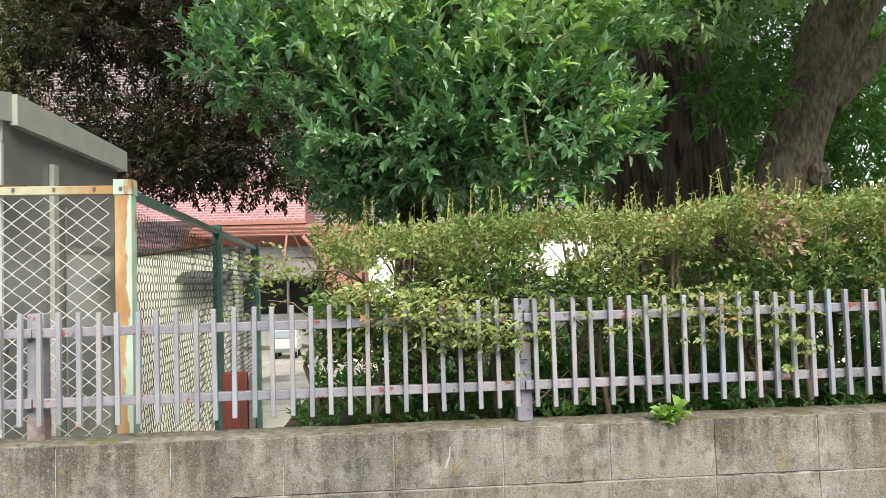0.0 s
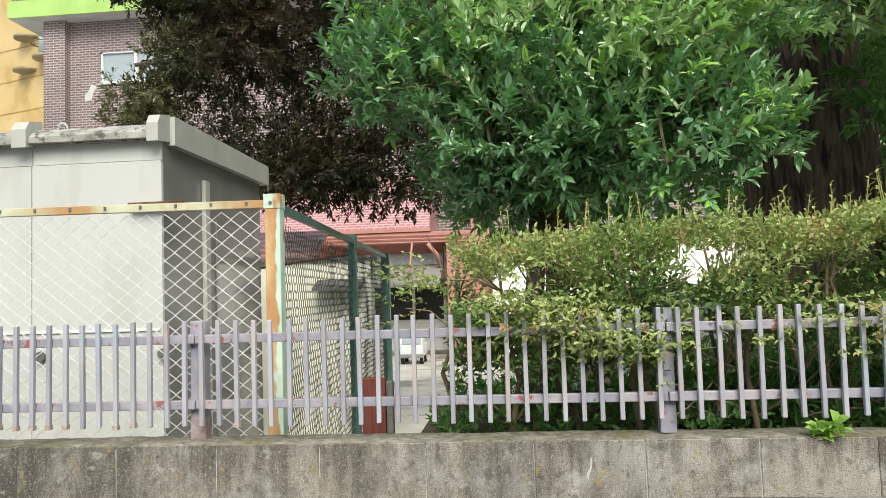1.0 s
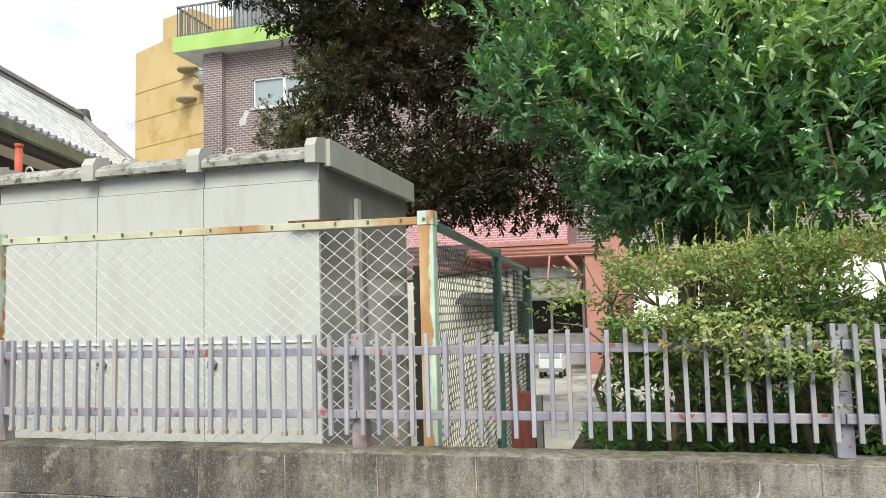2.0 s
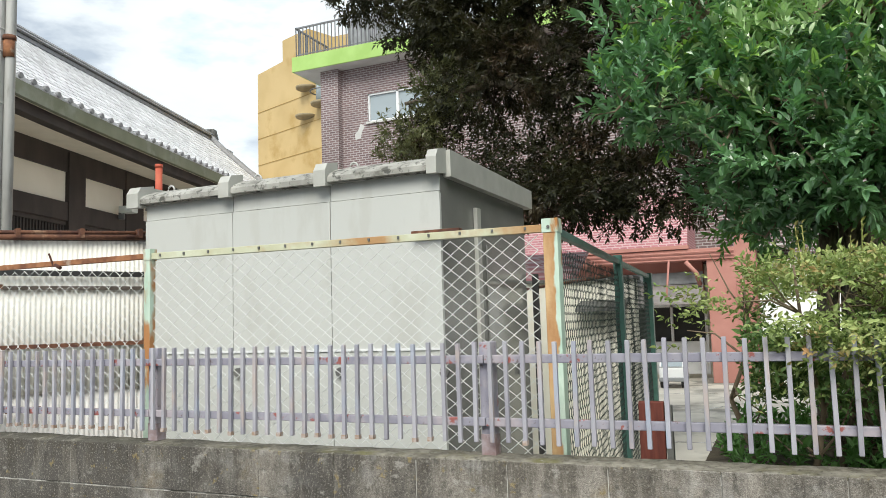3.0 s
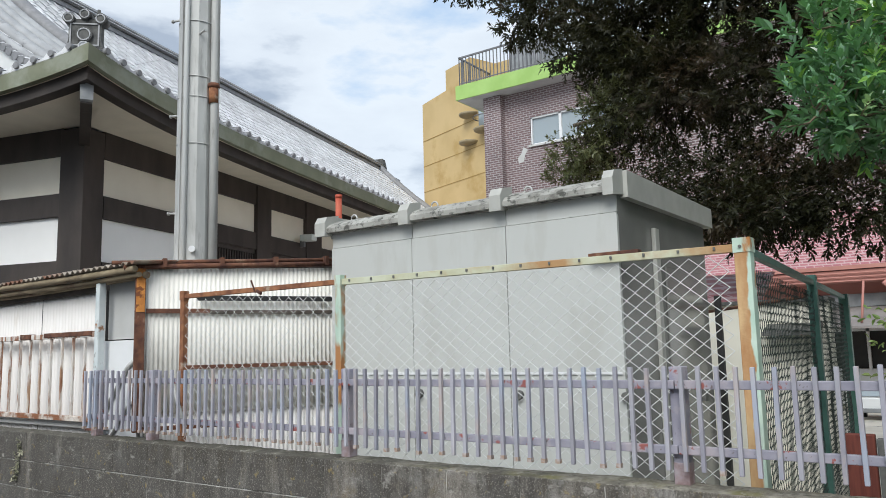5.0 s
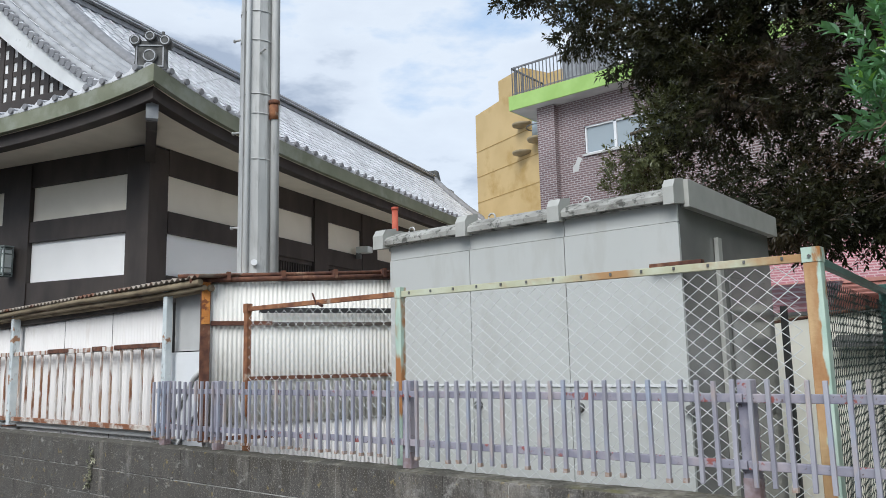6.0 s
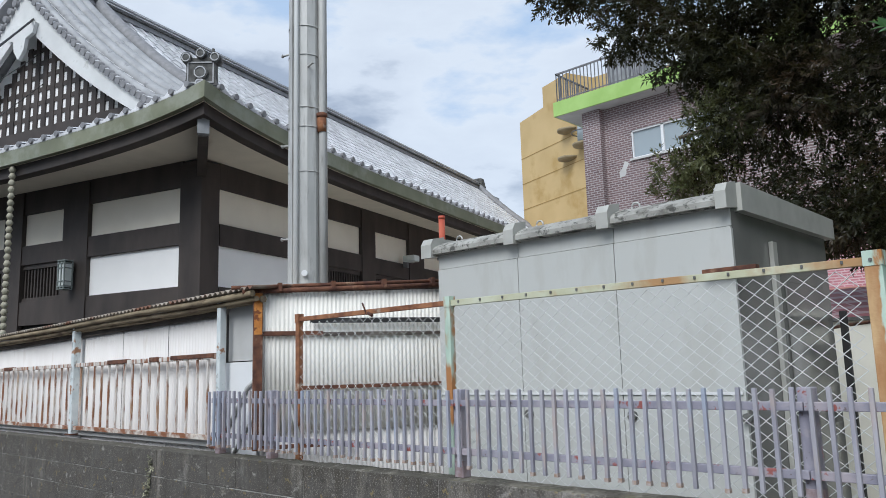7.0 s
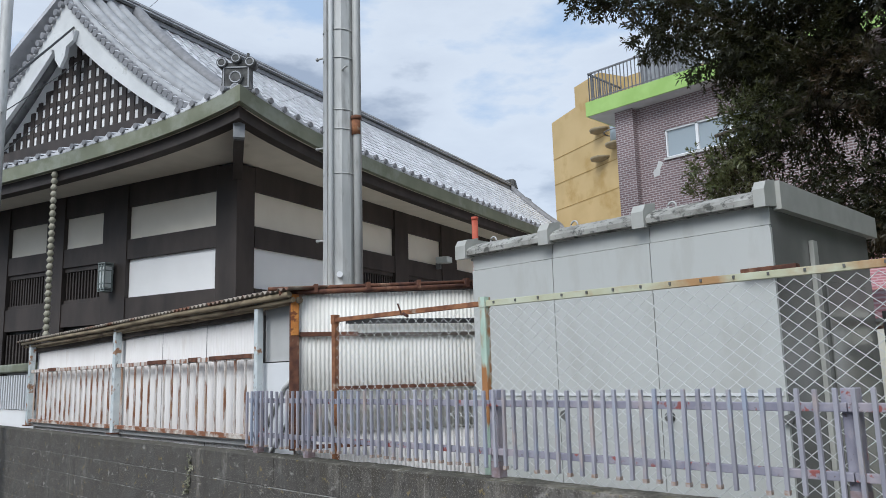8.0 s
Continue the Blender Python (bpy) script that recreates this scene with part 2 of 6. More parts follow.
add_stain(M_BARK, (0.30, 0.275, 0.215), 3.5, 0.56, 0.75, (1, 1, 0.7), 0.55, 1.0)
M_BARKD = mat("dark_furrowed_bark", (0.04, 0.030, 0.022), (0.115, 0.086, 0.062), 9, 0.95, 1.0, 20, streak=(3.5, 3.5, 0.6), stain=(0.015, 0.012, 0.009), stain_scale=5, stain_lo=0.5, stain_hi=0.6)
M_TWIG = mat("twig", (0.16, 0.12, 0.08), (0.28, 0.22, 0.15), 12, 0.9, 0.2, 80)
M_TIMBER = mat("dark_timber", (0.038, 0.031, 0.028), (0.062, 0.05, 0.044), 3, 0.6, 0.1, 30, streak=(1, 1, 0.4))
M_PLASTW = mat("white_plaster", (0.85, 0.845, 0.835), (0.88, 0.875, 0.865), 2, 0.85, 0.04, 40)
M_PLASTC = mat("cream_plaster", (0.80, 0.745, 0.635), (0.85, 0.795, 0.685), 2, 0.85, 0.04, 40)
M_SOFFIT = mat("cream_soffit", (0.74, 0.68, 0.58), (0.80, 0.735, 0.63), 3, 0.85, 0.05, 30)
M_COPPER = mat("green_copper_fascia", (0.165, 0.175, 0.115), (0.22, 0.23, 0.16), 2, 0.6, 0.05, 30, stain=(0.26, 0.275, 0.215), stain_scale=1.5)
M_TILE = mat("grey_roof_tile", (0.46, 0.465, 0.48), (0.62, 0.625, 0.64), 3, 0.55, 0.06, 40, rnd=0.12, island=0.14, stain=(0.36, 0.36, 0.37), stain_scale=4, stain_lo=0.6, stain_hi=0.7)
M_ROLL = mat("weathered_roll_tile", (0.30, 0.305, 0.315), (0.42, 0.425, 0.435), 3, 0.55, 0.06, 40, stain=(0.22, 0.22, 0.23), stain_scale=5, stain_lo=0.58, stain_hi=0.68)
M_TILEDARK = mat("dark_ridge_tile", (0.22, 0.22, 0.23), (0.29, 0.29, 0.30), 9, 0.5, 0.1, 40, island=0.2)
M_ORN = mat("weathered_ornament", (0.045, 0.045, 0.043), (0.12, 0.12, 0.115), 9, 0.7, 0.2, 40)
M_BARGE = mat("white_bargeboard", (0.60, 0.61, 0.605), (0.68, 0.69, 0.685), 3, 0.7, 0.05, 30, stain=(0.45, 0.46, 0.44), stain_scale=3, stain_lo=0.6, stain_hi=0.7)
M_GALV = mat("galvanised_pole", (0.43, 0.432, 0.42), (0.57, 0.57, 0.552), 6, 0.55, 0.05, 50, metal=0.15, streak=(1, 1, 0.2), stain=(0.34, 0.335, 0.32), stain_scale=9, stain_lo=0.5, stain_hi=0.7)
add_stain(M_GALV, (0.27, 0.262, 0.245), 26, 0.58, 0.68, (1, 1, 0.12), 0.6, 4.0)
M_CONDUIT = mat("pale_conduit", (0.6, 0.61, 0.6), (0.68, 0.69, 0.68), 4, 0.5, 0.02, 30, streak=(1, 1, 0.2))
M_YEL = mat("ochre_wall_paint", (0.50, 0.36, 0.17), (0.57, 0.42, 0.21), 0.8, 0.85, 0.05, 30, stain=(0.42, 0.28, 0.1), stain_scale=0.6, stain_lo=0.56, stain_hi=0.7)
M_LIME = mat("lime_green_fascia", (0.30, 0.47, 0.13), (0.36, 0.54, 0.17), 2, 0.7, 0.03, 30)
M_CONC = mat("pale_concrete", (0.46, 0.46, 0.45), (0.56, 0.56, 0.55), 2, 0.85, 0.1, 40)
M_AWN = mat("dusty_grey_awning", (0.20, 0.18, 0.175), (0.28, 0.26, 0.25), 3, 0.8, 0.1, 40)
M_PINK = mat("salmon_wall_paint", (0.40, 0.18, 0.15), (0.47, 0.225, 0.19), 1.5, 0.75, 0.05, 30)
M_BEIGE = mat("cream_yard_wall", (0.79, 0.77, 0.68), (0.85, 0.83, 0.74), 2, 0.85, 0.08, 40)
M_REDPOST = mat("red_brown_board", (0.115, 0.03, 0.022), (0.18, 0.05, 0.035), 9, 0.7, 0.2, 40, streak=(4, 4, 0.5))
M_WHITE = mat("white_enamel", (0.72, 0.73, 0.74), (0.78, 0.79, 0.8), 3, 0.35, 0)
M_DARK = mat("dark_interior", (0.02, 0.02, 0.02), (0.035, 0.035, 0.035), 3, 0.6, 0)
M_STEEL = mat("grey_rail_steel", (0.14, 0.145, 0.15), (0.2, 0.2, 0.21), 6, 0.5, 0.02, metal=0.3)
M_REDPIPE = mat("red_pipe_paint", (0.50, 0.10, 0.06), (0.58, 0.15, 0.09), 6, 0.6, 0.05)
M_FROST = mat("frosted_lamp_glass", (0.6, 0.64, 0.62), (0.7, 0.74, 0.72), 4, 0.3, 0)
M_LANT = mat("verdigris_lantern_frame", (0.17, 0.20, 0.19), (0.24, 0.27, 0.26), 6, 0.6, 0.05)
M_GREY = mat("grey_plastic", (0.22, 0.23, 0.24), (0.3, 0.31, 0.32), 5, 0.5, 0.02)
M_CABLE = mat("black_cable", (0.02, 0.02, 0.02), (0.035, 0.035, 0.035), 5, 0.6, 0)


def grimy(m, dark, x_a, x_b, drips=0.0):
    """Adds black mould that has grown over the wall's western run, drips from the coping and pale lime bloom."""
    n, l = m.node_tree.nodes, m.node_tree.links
    b = n["Principled BSDF"]
    src = b.inputs["Base Color"].links[0].from_socket
    geo = n.new("ShaderNodeNewGeometry")
    sep = n.new("ShaderNodeSeparateXYZ")
    l.new(geo.outputs["Position"], sep.inputs[0])

    def field(scale, stretch, detail=8):
        mp = n.new("ShaderNodeMapping")
        mp.inputs["Scale"].default_value = stretch
        l.new(geo.outputs["Position"], mp.inputs["Vector"])
        tn = n.new("ShaderNodeTexNoise")
        tn.inputs["Scale"].default_value, tn.inputs["Detail"].default_value, tn.inputs["Roughness"].default_value = scale, detail, 0.65
        l.new(mp.outputs["Vector"], tn.inputs["Vector"])
        return tn.outputs["Fac"]

    def ranged(sock, a, b_, lo, hi):
        mr = n.new("ShaderNodeMapRange")
        for key, value in (("From Min", a), ("From Max", b_), ("To Min", lo), ("To Max", hi)):
            mr.inputs[key].default_value = value
        l.new(sock, mr.inputs["Value"])
        return mr.outputs["Result"]

    def plus(a, c):
        ad = n.new("ShaderNodeMath")
        l.new(a, ad.inputs[0])
        l.new(c, ad.inputs[1])
        return ad.outputs[0]

    def blend(fac, a, colour):
        mx = n.new("ShaderNodeMix")
        mx.data_type = "RGBA"
        l.new(fac, mx.inputs["Factor"])
        l.new(a, mx.inputs["A"])
        mx.inputs["B"].default_value = (*colour, 1)
        return mx.outputs["Result"]

    col = src
    if drips:
        col = blend(ranged(field(1.7, (1, 1, 1.3)), 0.56, 0.72, 0.0, 0.6), col, (0.47, 0.46, 0.43))
    if drips:
        col = blend(ranged(field(3.1, (1, 1, 1.2)), 0.58, 0.7, 0.0, 0.5), col, (0.30, 0.215, 0.10))
        col = blend(ranged(field(9.0, (1, 1, 0.8)), 0.64, 0.7, 0.0, 0.7), col, (0.07, 0.065, 0.055))
    mould = plus(field(1.6, (3.0, 3.0, 0.6)), ranged(sep.outputs["X"], x_a, x_b, -0.03, 0.31))
    col = blend(ranged(mould, 0.5, 0.72, 0.0, 0.82), col, dark)
    if drips:
        run = plus(field(1.0, (16.0, 16.0, 1.1)), ranged(sep.outputs["Z"], 0.72, 1.0, -0.16, drips))
        run = plus(run, ranged(field(0.9, (1.0, 1.0, 0.3), 2), 0.35, 0.65, -0.09, 0.07))
        col = blend(ranged(run, 0.53, 0.70, 0.0, 0.62), col, (0.07, 0.06, 0.045))
    l.new(col, b.inputs["Base Color"])


def corner_rust():
    """Mint paint whose western half has gone to orange rust."""
    m = mat("mint_post_half_rusted", (0.44, 0.60, 0.50), (0.58, 0.70, 0.60), 8, 0.65, 0.2, 60)
    n, l = m.node_tree.nodes, m.node_tree.links
    b = n["Principled BSDF"]
    src = b.inputs["Base Color"].links[0].from_socket
    geo = n.new("ShaderNodeNewGeometry")
    sep = n.new("ShaderNodeSeparateXYZ")
    l.new(geo.outputs["Position"], sep.inputs[0])
    mp = n.new("ShaderNodeMapping")
    mp.inputs["Scale"].default_value = (9, 9, 3.5)
    l.new(geo.outputs["Position"], mp.inputs["Vector"])
    tn = n.new("ShaderNodeTexNoise")
    tn.inputs["Scale"].default_value, tn.inputs["Detail"].default_value = 1.2, 7
    l.new(mp.outputs["Vector"], tn.inputs["Vector"])
    sc = n.new("ShaderNodeMath")
    sc.operation = "MULTIPLY_ADD"
    sc.inputs[1].default_value, sc.inputs[2].default_value = -9.0, -9.0 * 1.283 + 0.08
    l.new(sep.outputs["X"], sc.inputs[0])
    add = n.new("ShaderNodeMath")
    l.new(sc.outputs[0], add.inputs[0])
    l.new(tn.outputs["Fac"], add.inputs[1])
    r = n.new("ShaderNodeValToRGB")
    r.color_ramp.elements[0].position, r.color_ramp.elements[0].color = 0.50, (0, 0, 0, 1)
    r.color_ramp.elements[1].position, r.color_ramp.elements[1].color = 0.56, (1, 1, 1, 1)
    l.new(add.outputs[0], r.inputs["Fac"])
    c = n.new("ShaderNodeValToRGB")
    c.color_ramp.elements[0].position, c.color_ramp.elements[0].color = 0.35, (0.62, 0.42, 0.22, 1)
    c.color_ramp.elements[1].position, c.color_ramp.elements[1].color = 0.62, (0.40, 0.19, 0.075, 1)
    l.new(tn.outputs["Fac"], c.inputs["Fac"])
    mx = n.new("ShaderNodeMix")
    mx.data_type = "RGBA"
    l.new(r.outputs["Color"], mx.inputs["Factor"])
    l.new(src, mx.inputs["A"])
    l.new(c.outputs["Color"], mx.inputs["B"])
    l.new(mx.outputs["Result"], b.inputs["Base Color"])
    return m


M_RUSTCORNER = corner_rust()
grimy(M_BLOCK, (0.05, 0.046, 0.042), 0.5, -5.0, 0.10)
grimy(M_CAP, (0.06, 0.056, 0.046), -0.5, -5.0)
add_stain(M_CAP, (0.30, 0.285, 0.25), 26, 0.57, 0.66, (1, 1, 1), 0.8, 9.0)
add_stain(M_BLOCK, (0.42, 0.39, 0.34), 105, 0.54, 0.62, (1, 1, 1), 0.55, 11.0)
add_stain(M_BLOCK, (0.06, 0.054, 0.046), 85, 0.54, 0.64, (1, 1, 1), 0.45, 13.0)
add_stain(M_BLOCK, (0.045, 0.042, 0.037), 26, 0.54, 0.64, (1, 1, 0.8), 0.45, 21.0)
add_stain(M_BLOCK, (0.50, 0.48, 0.44), 12, 0.60, 0.68, (1, 1, 1.4), 0.5, 23.0)
add_stain(M_BLOCK, (0.33, 0.25, 0.10), 15, 0.62, 0.67, (1, 1, 1), 0.6, 27.0)
add_stain(M_CAP, (0.04, 0.036, 0.03), 34, 0.58, 0.65, (1, 1, 1), 0.7, 15.0)
add_stain(M_MORTAR, (0.68, 0.67, 0.64), 7, 0.54, 0.6, (1, 1, 1), 0.85, 5.0)
grimy(M_MORTAR, (0.10, 0.095, 0.088), -3.0, -12.0)
add_stain(M_BLOCK, (0.34, 0.33, 0.30), 62, 0.655, 0.69, (1, 1, 1), 0.85, 31.0)


def glass_mat():
    m = bpy.data.materials.new("window_glass")
    m.use_nodes = True
    b = m.node_tree.nodes["Principled BSDF"]
    b.inputs["Base Color"].default_value = (0.30, 0.35, 0.38, 1)
    b.inputs["Roughness"].default_value, b.inputs["Specular IOR Level"].default_value = 0.05, 0.8
    return m


M_GLASS = glass_mat()


# ---------------------------------------------------------------- mesh helpers
def bx(bm, x0, x1, y0, y1, z0, z1):
    v = [bm.verts.new(p) for p in ((x0, y0, z0), (x1, y0, z0), (x1, y1, z0), (x0, y1, z0), (x0, y0, z1), (x1, y0, z1), (x1, y1, z1), (x0, y1, z1))]
    for f in ((0, 3, 2, 1), (4, 5, 6, 7), (0, 1, 5, 4), (1, 2, 6, 5), (2, 3, 7, 6), (3, 0, 4, 7)):
        bm.faces.new([v[i] for i in f])
    return v


def box(x0, x1, y0, y1, z0, z1, bevel=0.0):
    bm = bmesh.new()
    bx(bm, x0, x1, y0, y1, z0, z1)
    if bevel:
        bmesh.ops.bevel(bm, geom=bm.edges[:], offset=bevel, segments=2, affect="EDGES", profile=0.5)
    return bm


def tube(bm, pts, radii, sides=8, cap=True):
    """A round tube through the points; radii is one number or one for each point."""
    pts = [Vector(p) for p in pts]
    if not isinstance(radii, (list, tuple)):
        radii = [radii] * len(pts)
    rings = []
    for i, p in enumerate(pts):
        d = (pts[min(i + 1, len(pts) - 1)] - pts[max(i - 1, 0)]).normalized()
        side = d.cross(Vector((0, 0, 1)) if abs(d.z) < 0.9 else Vector((1, 0, 0))).normalized()
        up = side.cross(d)
        rings.append([bm.verts.new(p + radii[i] * (math.cos(a) * side + math.sin(a) * up)) for a in (2 * math.pi * k / sides for k in range(sides))])
    for a, b in zip(rings, rings[1:]):
        for k in range(sides):
            f = bm.faces.new((a[k], b[k], b[(k + 1) % sides], a[(k + 1) % sides]))
            f.smooth = sides > 5
    if cap:
        bm.faces.new(rings[0])
        bm.faces.new(rings[-1][::-1])
    return bm


def rod(pts, r, sides=8):
    return tube(bmesh.new(), pts, r, sides)


def prism(outline, a, b, axis="y"):
    """A plate with that outline (pairs), from a to b along the axis."""
    bm = bmesh.new()
    put = {"y": lambda p, k: (p[0], k, p[1]), "x": lambda p, k: (k, p[0], p[1]), "z": lambda p, k: (p[0], p[1], k)}[axis]
    f, g = [bm.verts.new(put(p, a)) for p in outline], [bm.verts.new(put(p, b)) for p in outline]
    bm.faces.new(f)
    bm.faces.new(g[::-1])
    for i in range(len(f)):
        j = (i + 1) % len(f)
        bm.faces.new((f[j], f[i], g[i], g[j]))
    bmesh.ops.recalc_face_normals(bm, faces=bm.faces[:])
    return bm


def mesh_of(name, bm, material):
    bmesh.ops.recalc_face_normals(bm, faces=bm.faces[:])
    me = bpy.data.meshes.new(name)
    bm.to_mesh(me)
    bm.free()
    me.materials.append(material)
    return me


def part(name, bm, material, parent=None, label=""):
    ob = new(name, bm if isinstance(bm, bpy.types.Mesh) else mesh_of(name, bm, material))
    ob.parent = parent
    return tagged(ob, label)


def thing(name, m, label, category, group="", kind=""):
    ob = new(name)
    ob.matrix_world = m
    ob.empty_display_size = 0.2
    return tagged(ob, label, category, group, kind)


def at(ob, x, y, z, rz=0):
    ob.matrix_local = pose(x, y, z, 0, 0, rz)
    return ob


# ---------------------------------------------------------------- ground and boundary wall
ground = part("ground", box(-400, 400, -400, 400, -0.5, 0.0), M_ROAD)
tagged(ground, "dark grey asphalt street and surroundings", "ground", kind="structure")
yard = part("yard_paving", box(-30, 30, 2.9, 19.0, 0.004, 0.1), M_YARD)
for a_, b_ in (((-1.6, 12.2), (-0.2, 14.4)), ((-3.0, 14.6), (2.5, 14.9)), ((-2.2, 9.0), (2.0, 9.3))):
    d_ = Vector((b_[0] - a_[0], b_[1] - a_[1], 0))
    jo = part("paving_joint", box(0, d_.length, -0.03, 0.03, 0.1, 0.104), M_MORTAR, yard)
    jo.matrix_local = pose(a_[0], a_[1], 0, 0, 0, math.degrees(math.atan2(d_.y, d_.x)))
tagged(yard, "pale worn concrete paving of the yard", "paving", kind="structure")

WX0, WX1, WY = -14.0, 4.4, 2.65
wall = part("boundary_wall", box(WX0, WX1, WY + 0.0025, WY + 0.144, 0.004, 0.998), M_MORTAR)
tagged(wall, "stained grey concrete block boundary wall along the street", "wall", kind="structure")
cap_bm = bmesh.new()
n_cap = 700
ring_prev = None
for i in range(n_cap + 1):
    x = WX0 + (WX1 - WX0) * i / n_cap
    j = lambda s: 0.005 * noise.noise(Vector((x * 2.3, s, 0.4))) + 0.0045 * noise.noise(Vector((x * 17.0, s * 3.1, 2.4)))
    ring = [cap_bm.verts.new(p) for p in ((x, WY + 0.004, 0.9985), (x, WY + 0.003 + j(2) * 0.4, 1.012 + j(3) * 0.4), (x, WY + 0.02, 1.016 + j(4) * 0.6), (x, WY + 0.14, 1.02 + j(5)), (x, WY + 0.158, 1.01), (x, WY + 0.158, 0.998))]
    if ring_prev:
        for k in range(6):
            cap_bm.faces.new((ring_prev[k], ring[k], ring[(k + 1) % 6], ring_prev[(k + 1) % 6]))
    ring_prev = ring
cap = part("wall_cap", cap_bm, M_CAP, wall, "crumbly mortar coping")
# ---------------------------------------------------------------- lavender picket fence on the wall
FY = 2.71
fence = thing("picket_fence", pose(0, FY, 1.03), "lavender steel picket fence with rust and red primer spots", "fence")
FENCE_X0, FENCE_X1, PITCH = -5.832, 4.3, 0.0693
picket_bm = box(-0.0085, 0.0085, -0.0095, 0.0095, 0.047, 0.452, 0.0025)
picket_me = mesh_of("picket", picket_bm, M_LAV)
tip_bm = bmesh.new()
bx(tip_bm, -0.0102, 0.0102, -0.0121, 0.0121, 0.042, 0.060)
tip_me = mesh_of("rust_tip", tip_bm, M_RUSTTIP)
rng = random.Random(4)
picket_x = [FENCE_X0 + k * PITCH for k in range(88)]
while picket_x[-1] < FENCE_X1 - 0.08:      # the eastern bays are set a little wider
    picket_x.append(picket_x[-1] + 0.0716)
for x in picket_x:
    x += rng.uniform(-0.002, 0.002)
    p = part("picket", picket_me, None, fence)
    p.matrix_local = pose(x, -0.03, rng.uniform(-0.004, 0.004), 0, rng.uniform(-0.5, 0.5), 0)
    if x < -1.3 and rng.random() < 0.6:
        q = part("rust_tip", tip_me, None, p)
for z in (0.127, 0.381):
    for a, b in ((FENCE_X0, -5.10), (-5.10, -3.31), (-3.31, -1.50), (-1.50, 0.30), (0.30, 2.11), (2.11, FENCE_X1)):
        part("rail", box(a + 0.002, b - 0.002, -0.016, 0.012, z - 0.017, z + 0.017, 0.003), M_LAVRED, fence)
for x in (-5.78, -5.10, -3.31, -1.50, 0.30, 2.11):
    post = part("post", box(x - 0.03, x + 0.03, 0.013, 0.07, -0.012, 0.452, 0.004), M_LAVRED, fence)
    if x < 0:
        part("rusted_foot", box(x - 0.0315, x + 0.0315, 0.011, 0.072, -0.012, 0.075, 0.003), M_BASE, post, "rust-red flaking foot")


# ---------------------------------------------------------------- chain-link enclosure
def chain_link(length, z0, z1, r, pitch=0.069, ratio=0.61):
    """Woven wires in the plane y=0, from x=0 to length."""
    verts, faces = [], []
    half, wide = pitch / 2, pitch * ratio
    n_w, n_s = int(length / wide), int((z1 - z0) / half)

    def seg(a, b):
        d = (b - a).normalized()
        s = d.cross(Vector((0, 1, 0))).normalized() * r
        t = Vector((0, r, 0))
        i = len(verts)
        for p in (a, b):
            verts.extend([tuple(p + s), tuple(p + t), tuple(p - s), tuple(p - t)])
        for k in range(4):
            faces.append((i + k, i + (k + 1) % 4, i + 4 + (k + 1) % 4, i + 4 + k))
    for w in range(n_w):
        for s in range(n_s):
            xa = (w + (s + w) % 2 * 1.03) * wide
            xb = (w + (s + w + 1) % 2 * 1.03) * wide
            if max(xa, xb) > length:
                continue
            ya, yb = (0.003, -0.003) if (s + w) % 2 else (-0.003, 0.003)
            seg(Vector((xa, ya, z0 + s * half)), Vector((xb, yb, z0 + (s + 1) * half)))
    me = bpy.data.meshes.new("wire_mesh")
    me.from_pydata(verts, [], faces)
    return me


def link_panel(parent, a, b, z0, z1, r, material, label, pitch=0.069, ratio=0.61):
    a, b = Vector(a), Vector(b)
    me = chain_link((b - a).length, z0, z1, r, pitch, ratio)
    me.materials.append(material)
    ob = part("wire_mesh", me, None, parent, label)
    ob.matrix_local = pose(a.x, a.y, 0, 0, 0, math.degrees(math.atan2(b.y - a.y, b.x - a.x)))
    return ob


cage = thing("chain_link_fence", pose(0, 0, 0.1), "rusty mint painted chain-link fence round a grey equipment cabin", "fence")
P1, P2, P3 = (-1.29, 3.07), (-3.53, 2.92), (-4.99, 2.90)
ZT = 1.90
for (px, py), w, m in ((P1, 0.034, M_RUSTCORNER), (P2, 0.022, M_RUSTPOST2), (P3, 0.02, M_ORRUST)):
    ps = part("post", box(px - w, px + w, py - w, py + w, 0.0, ZT + (0.012 if w > 0.03 else 0.0), 0.004), m, cage, "post with flaking rust")
    part("post_cap", box(px - w - 0.003, px + w + 0.003, py - w - 0.003, py + w + 0.003, ZT - 0.045, ZT + 0.018), M_RUSTPOST if w > 0.03 else m, ps)
bolt = part("bolt", rod([(P1[0] - 0.006, P1[1] - 0.036, ZT - 0.02), (P1[0] - 0.006, P1[1] - 0.044, ZT - 0.02)], 0.007), M_JOINT, cage)


def flat_rail(parent, a, b, z0, z1, th, material, name="top_rail", label=""):
    a, b = Vector(a), Vector(b)
    ob = part(name, box(0, (b - a).length, -th / 2, th / 2, z0, z1, 0.002), material, parent, label)
    ob.matrix_local = pose(a.x, a.y, 0, 0, 0, math.degrees(math.atan2(b.y - a.y, b.x - a.x)))
    return ob


tr = flat_rail(cage, (P2[0] + 0.025, P2[1]), (P1[0] - 0.036, P1[1] - 0.002), 1.86, 1.895, 0.03, M_RUSTRAIL, label="cream rail streaked with rust")
clip_me = mesh_of("clip", box(-0.005, 0.005, -0.004, 0.004, -0.002, 0.012), M_JOINT)
for k in range(14):
    c = part("clip", clip_me, None, tr)
    c.matrix_local = pose(0.06 + k * 0.157, -0.018, 1.876)
flat_rail(cage, (P3[0] + 0.02, P3[1]), (P2[0] - 0.025, P2[1]), 1.865, 1.895, 0.03, M_ORRUST, label="orange rusted rail")
flat_rail(cage, (P3[0] + 0.02, P3[1]), (P2[0] - 0.025, P2[1]), 0.86, 0.89, 0.03, M_ORRUST, "bottom_rail")
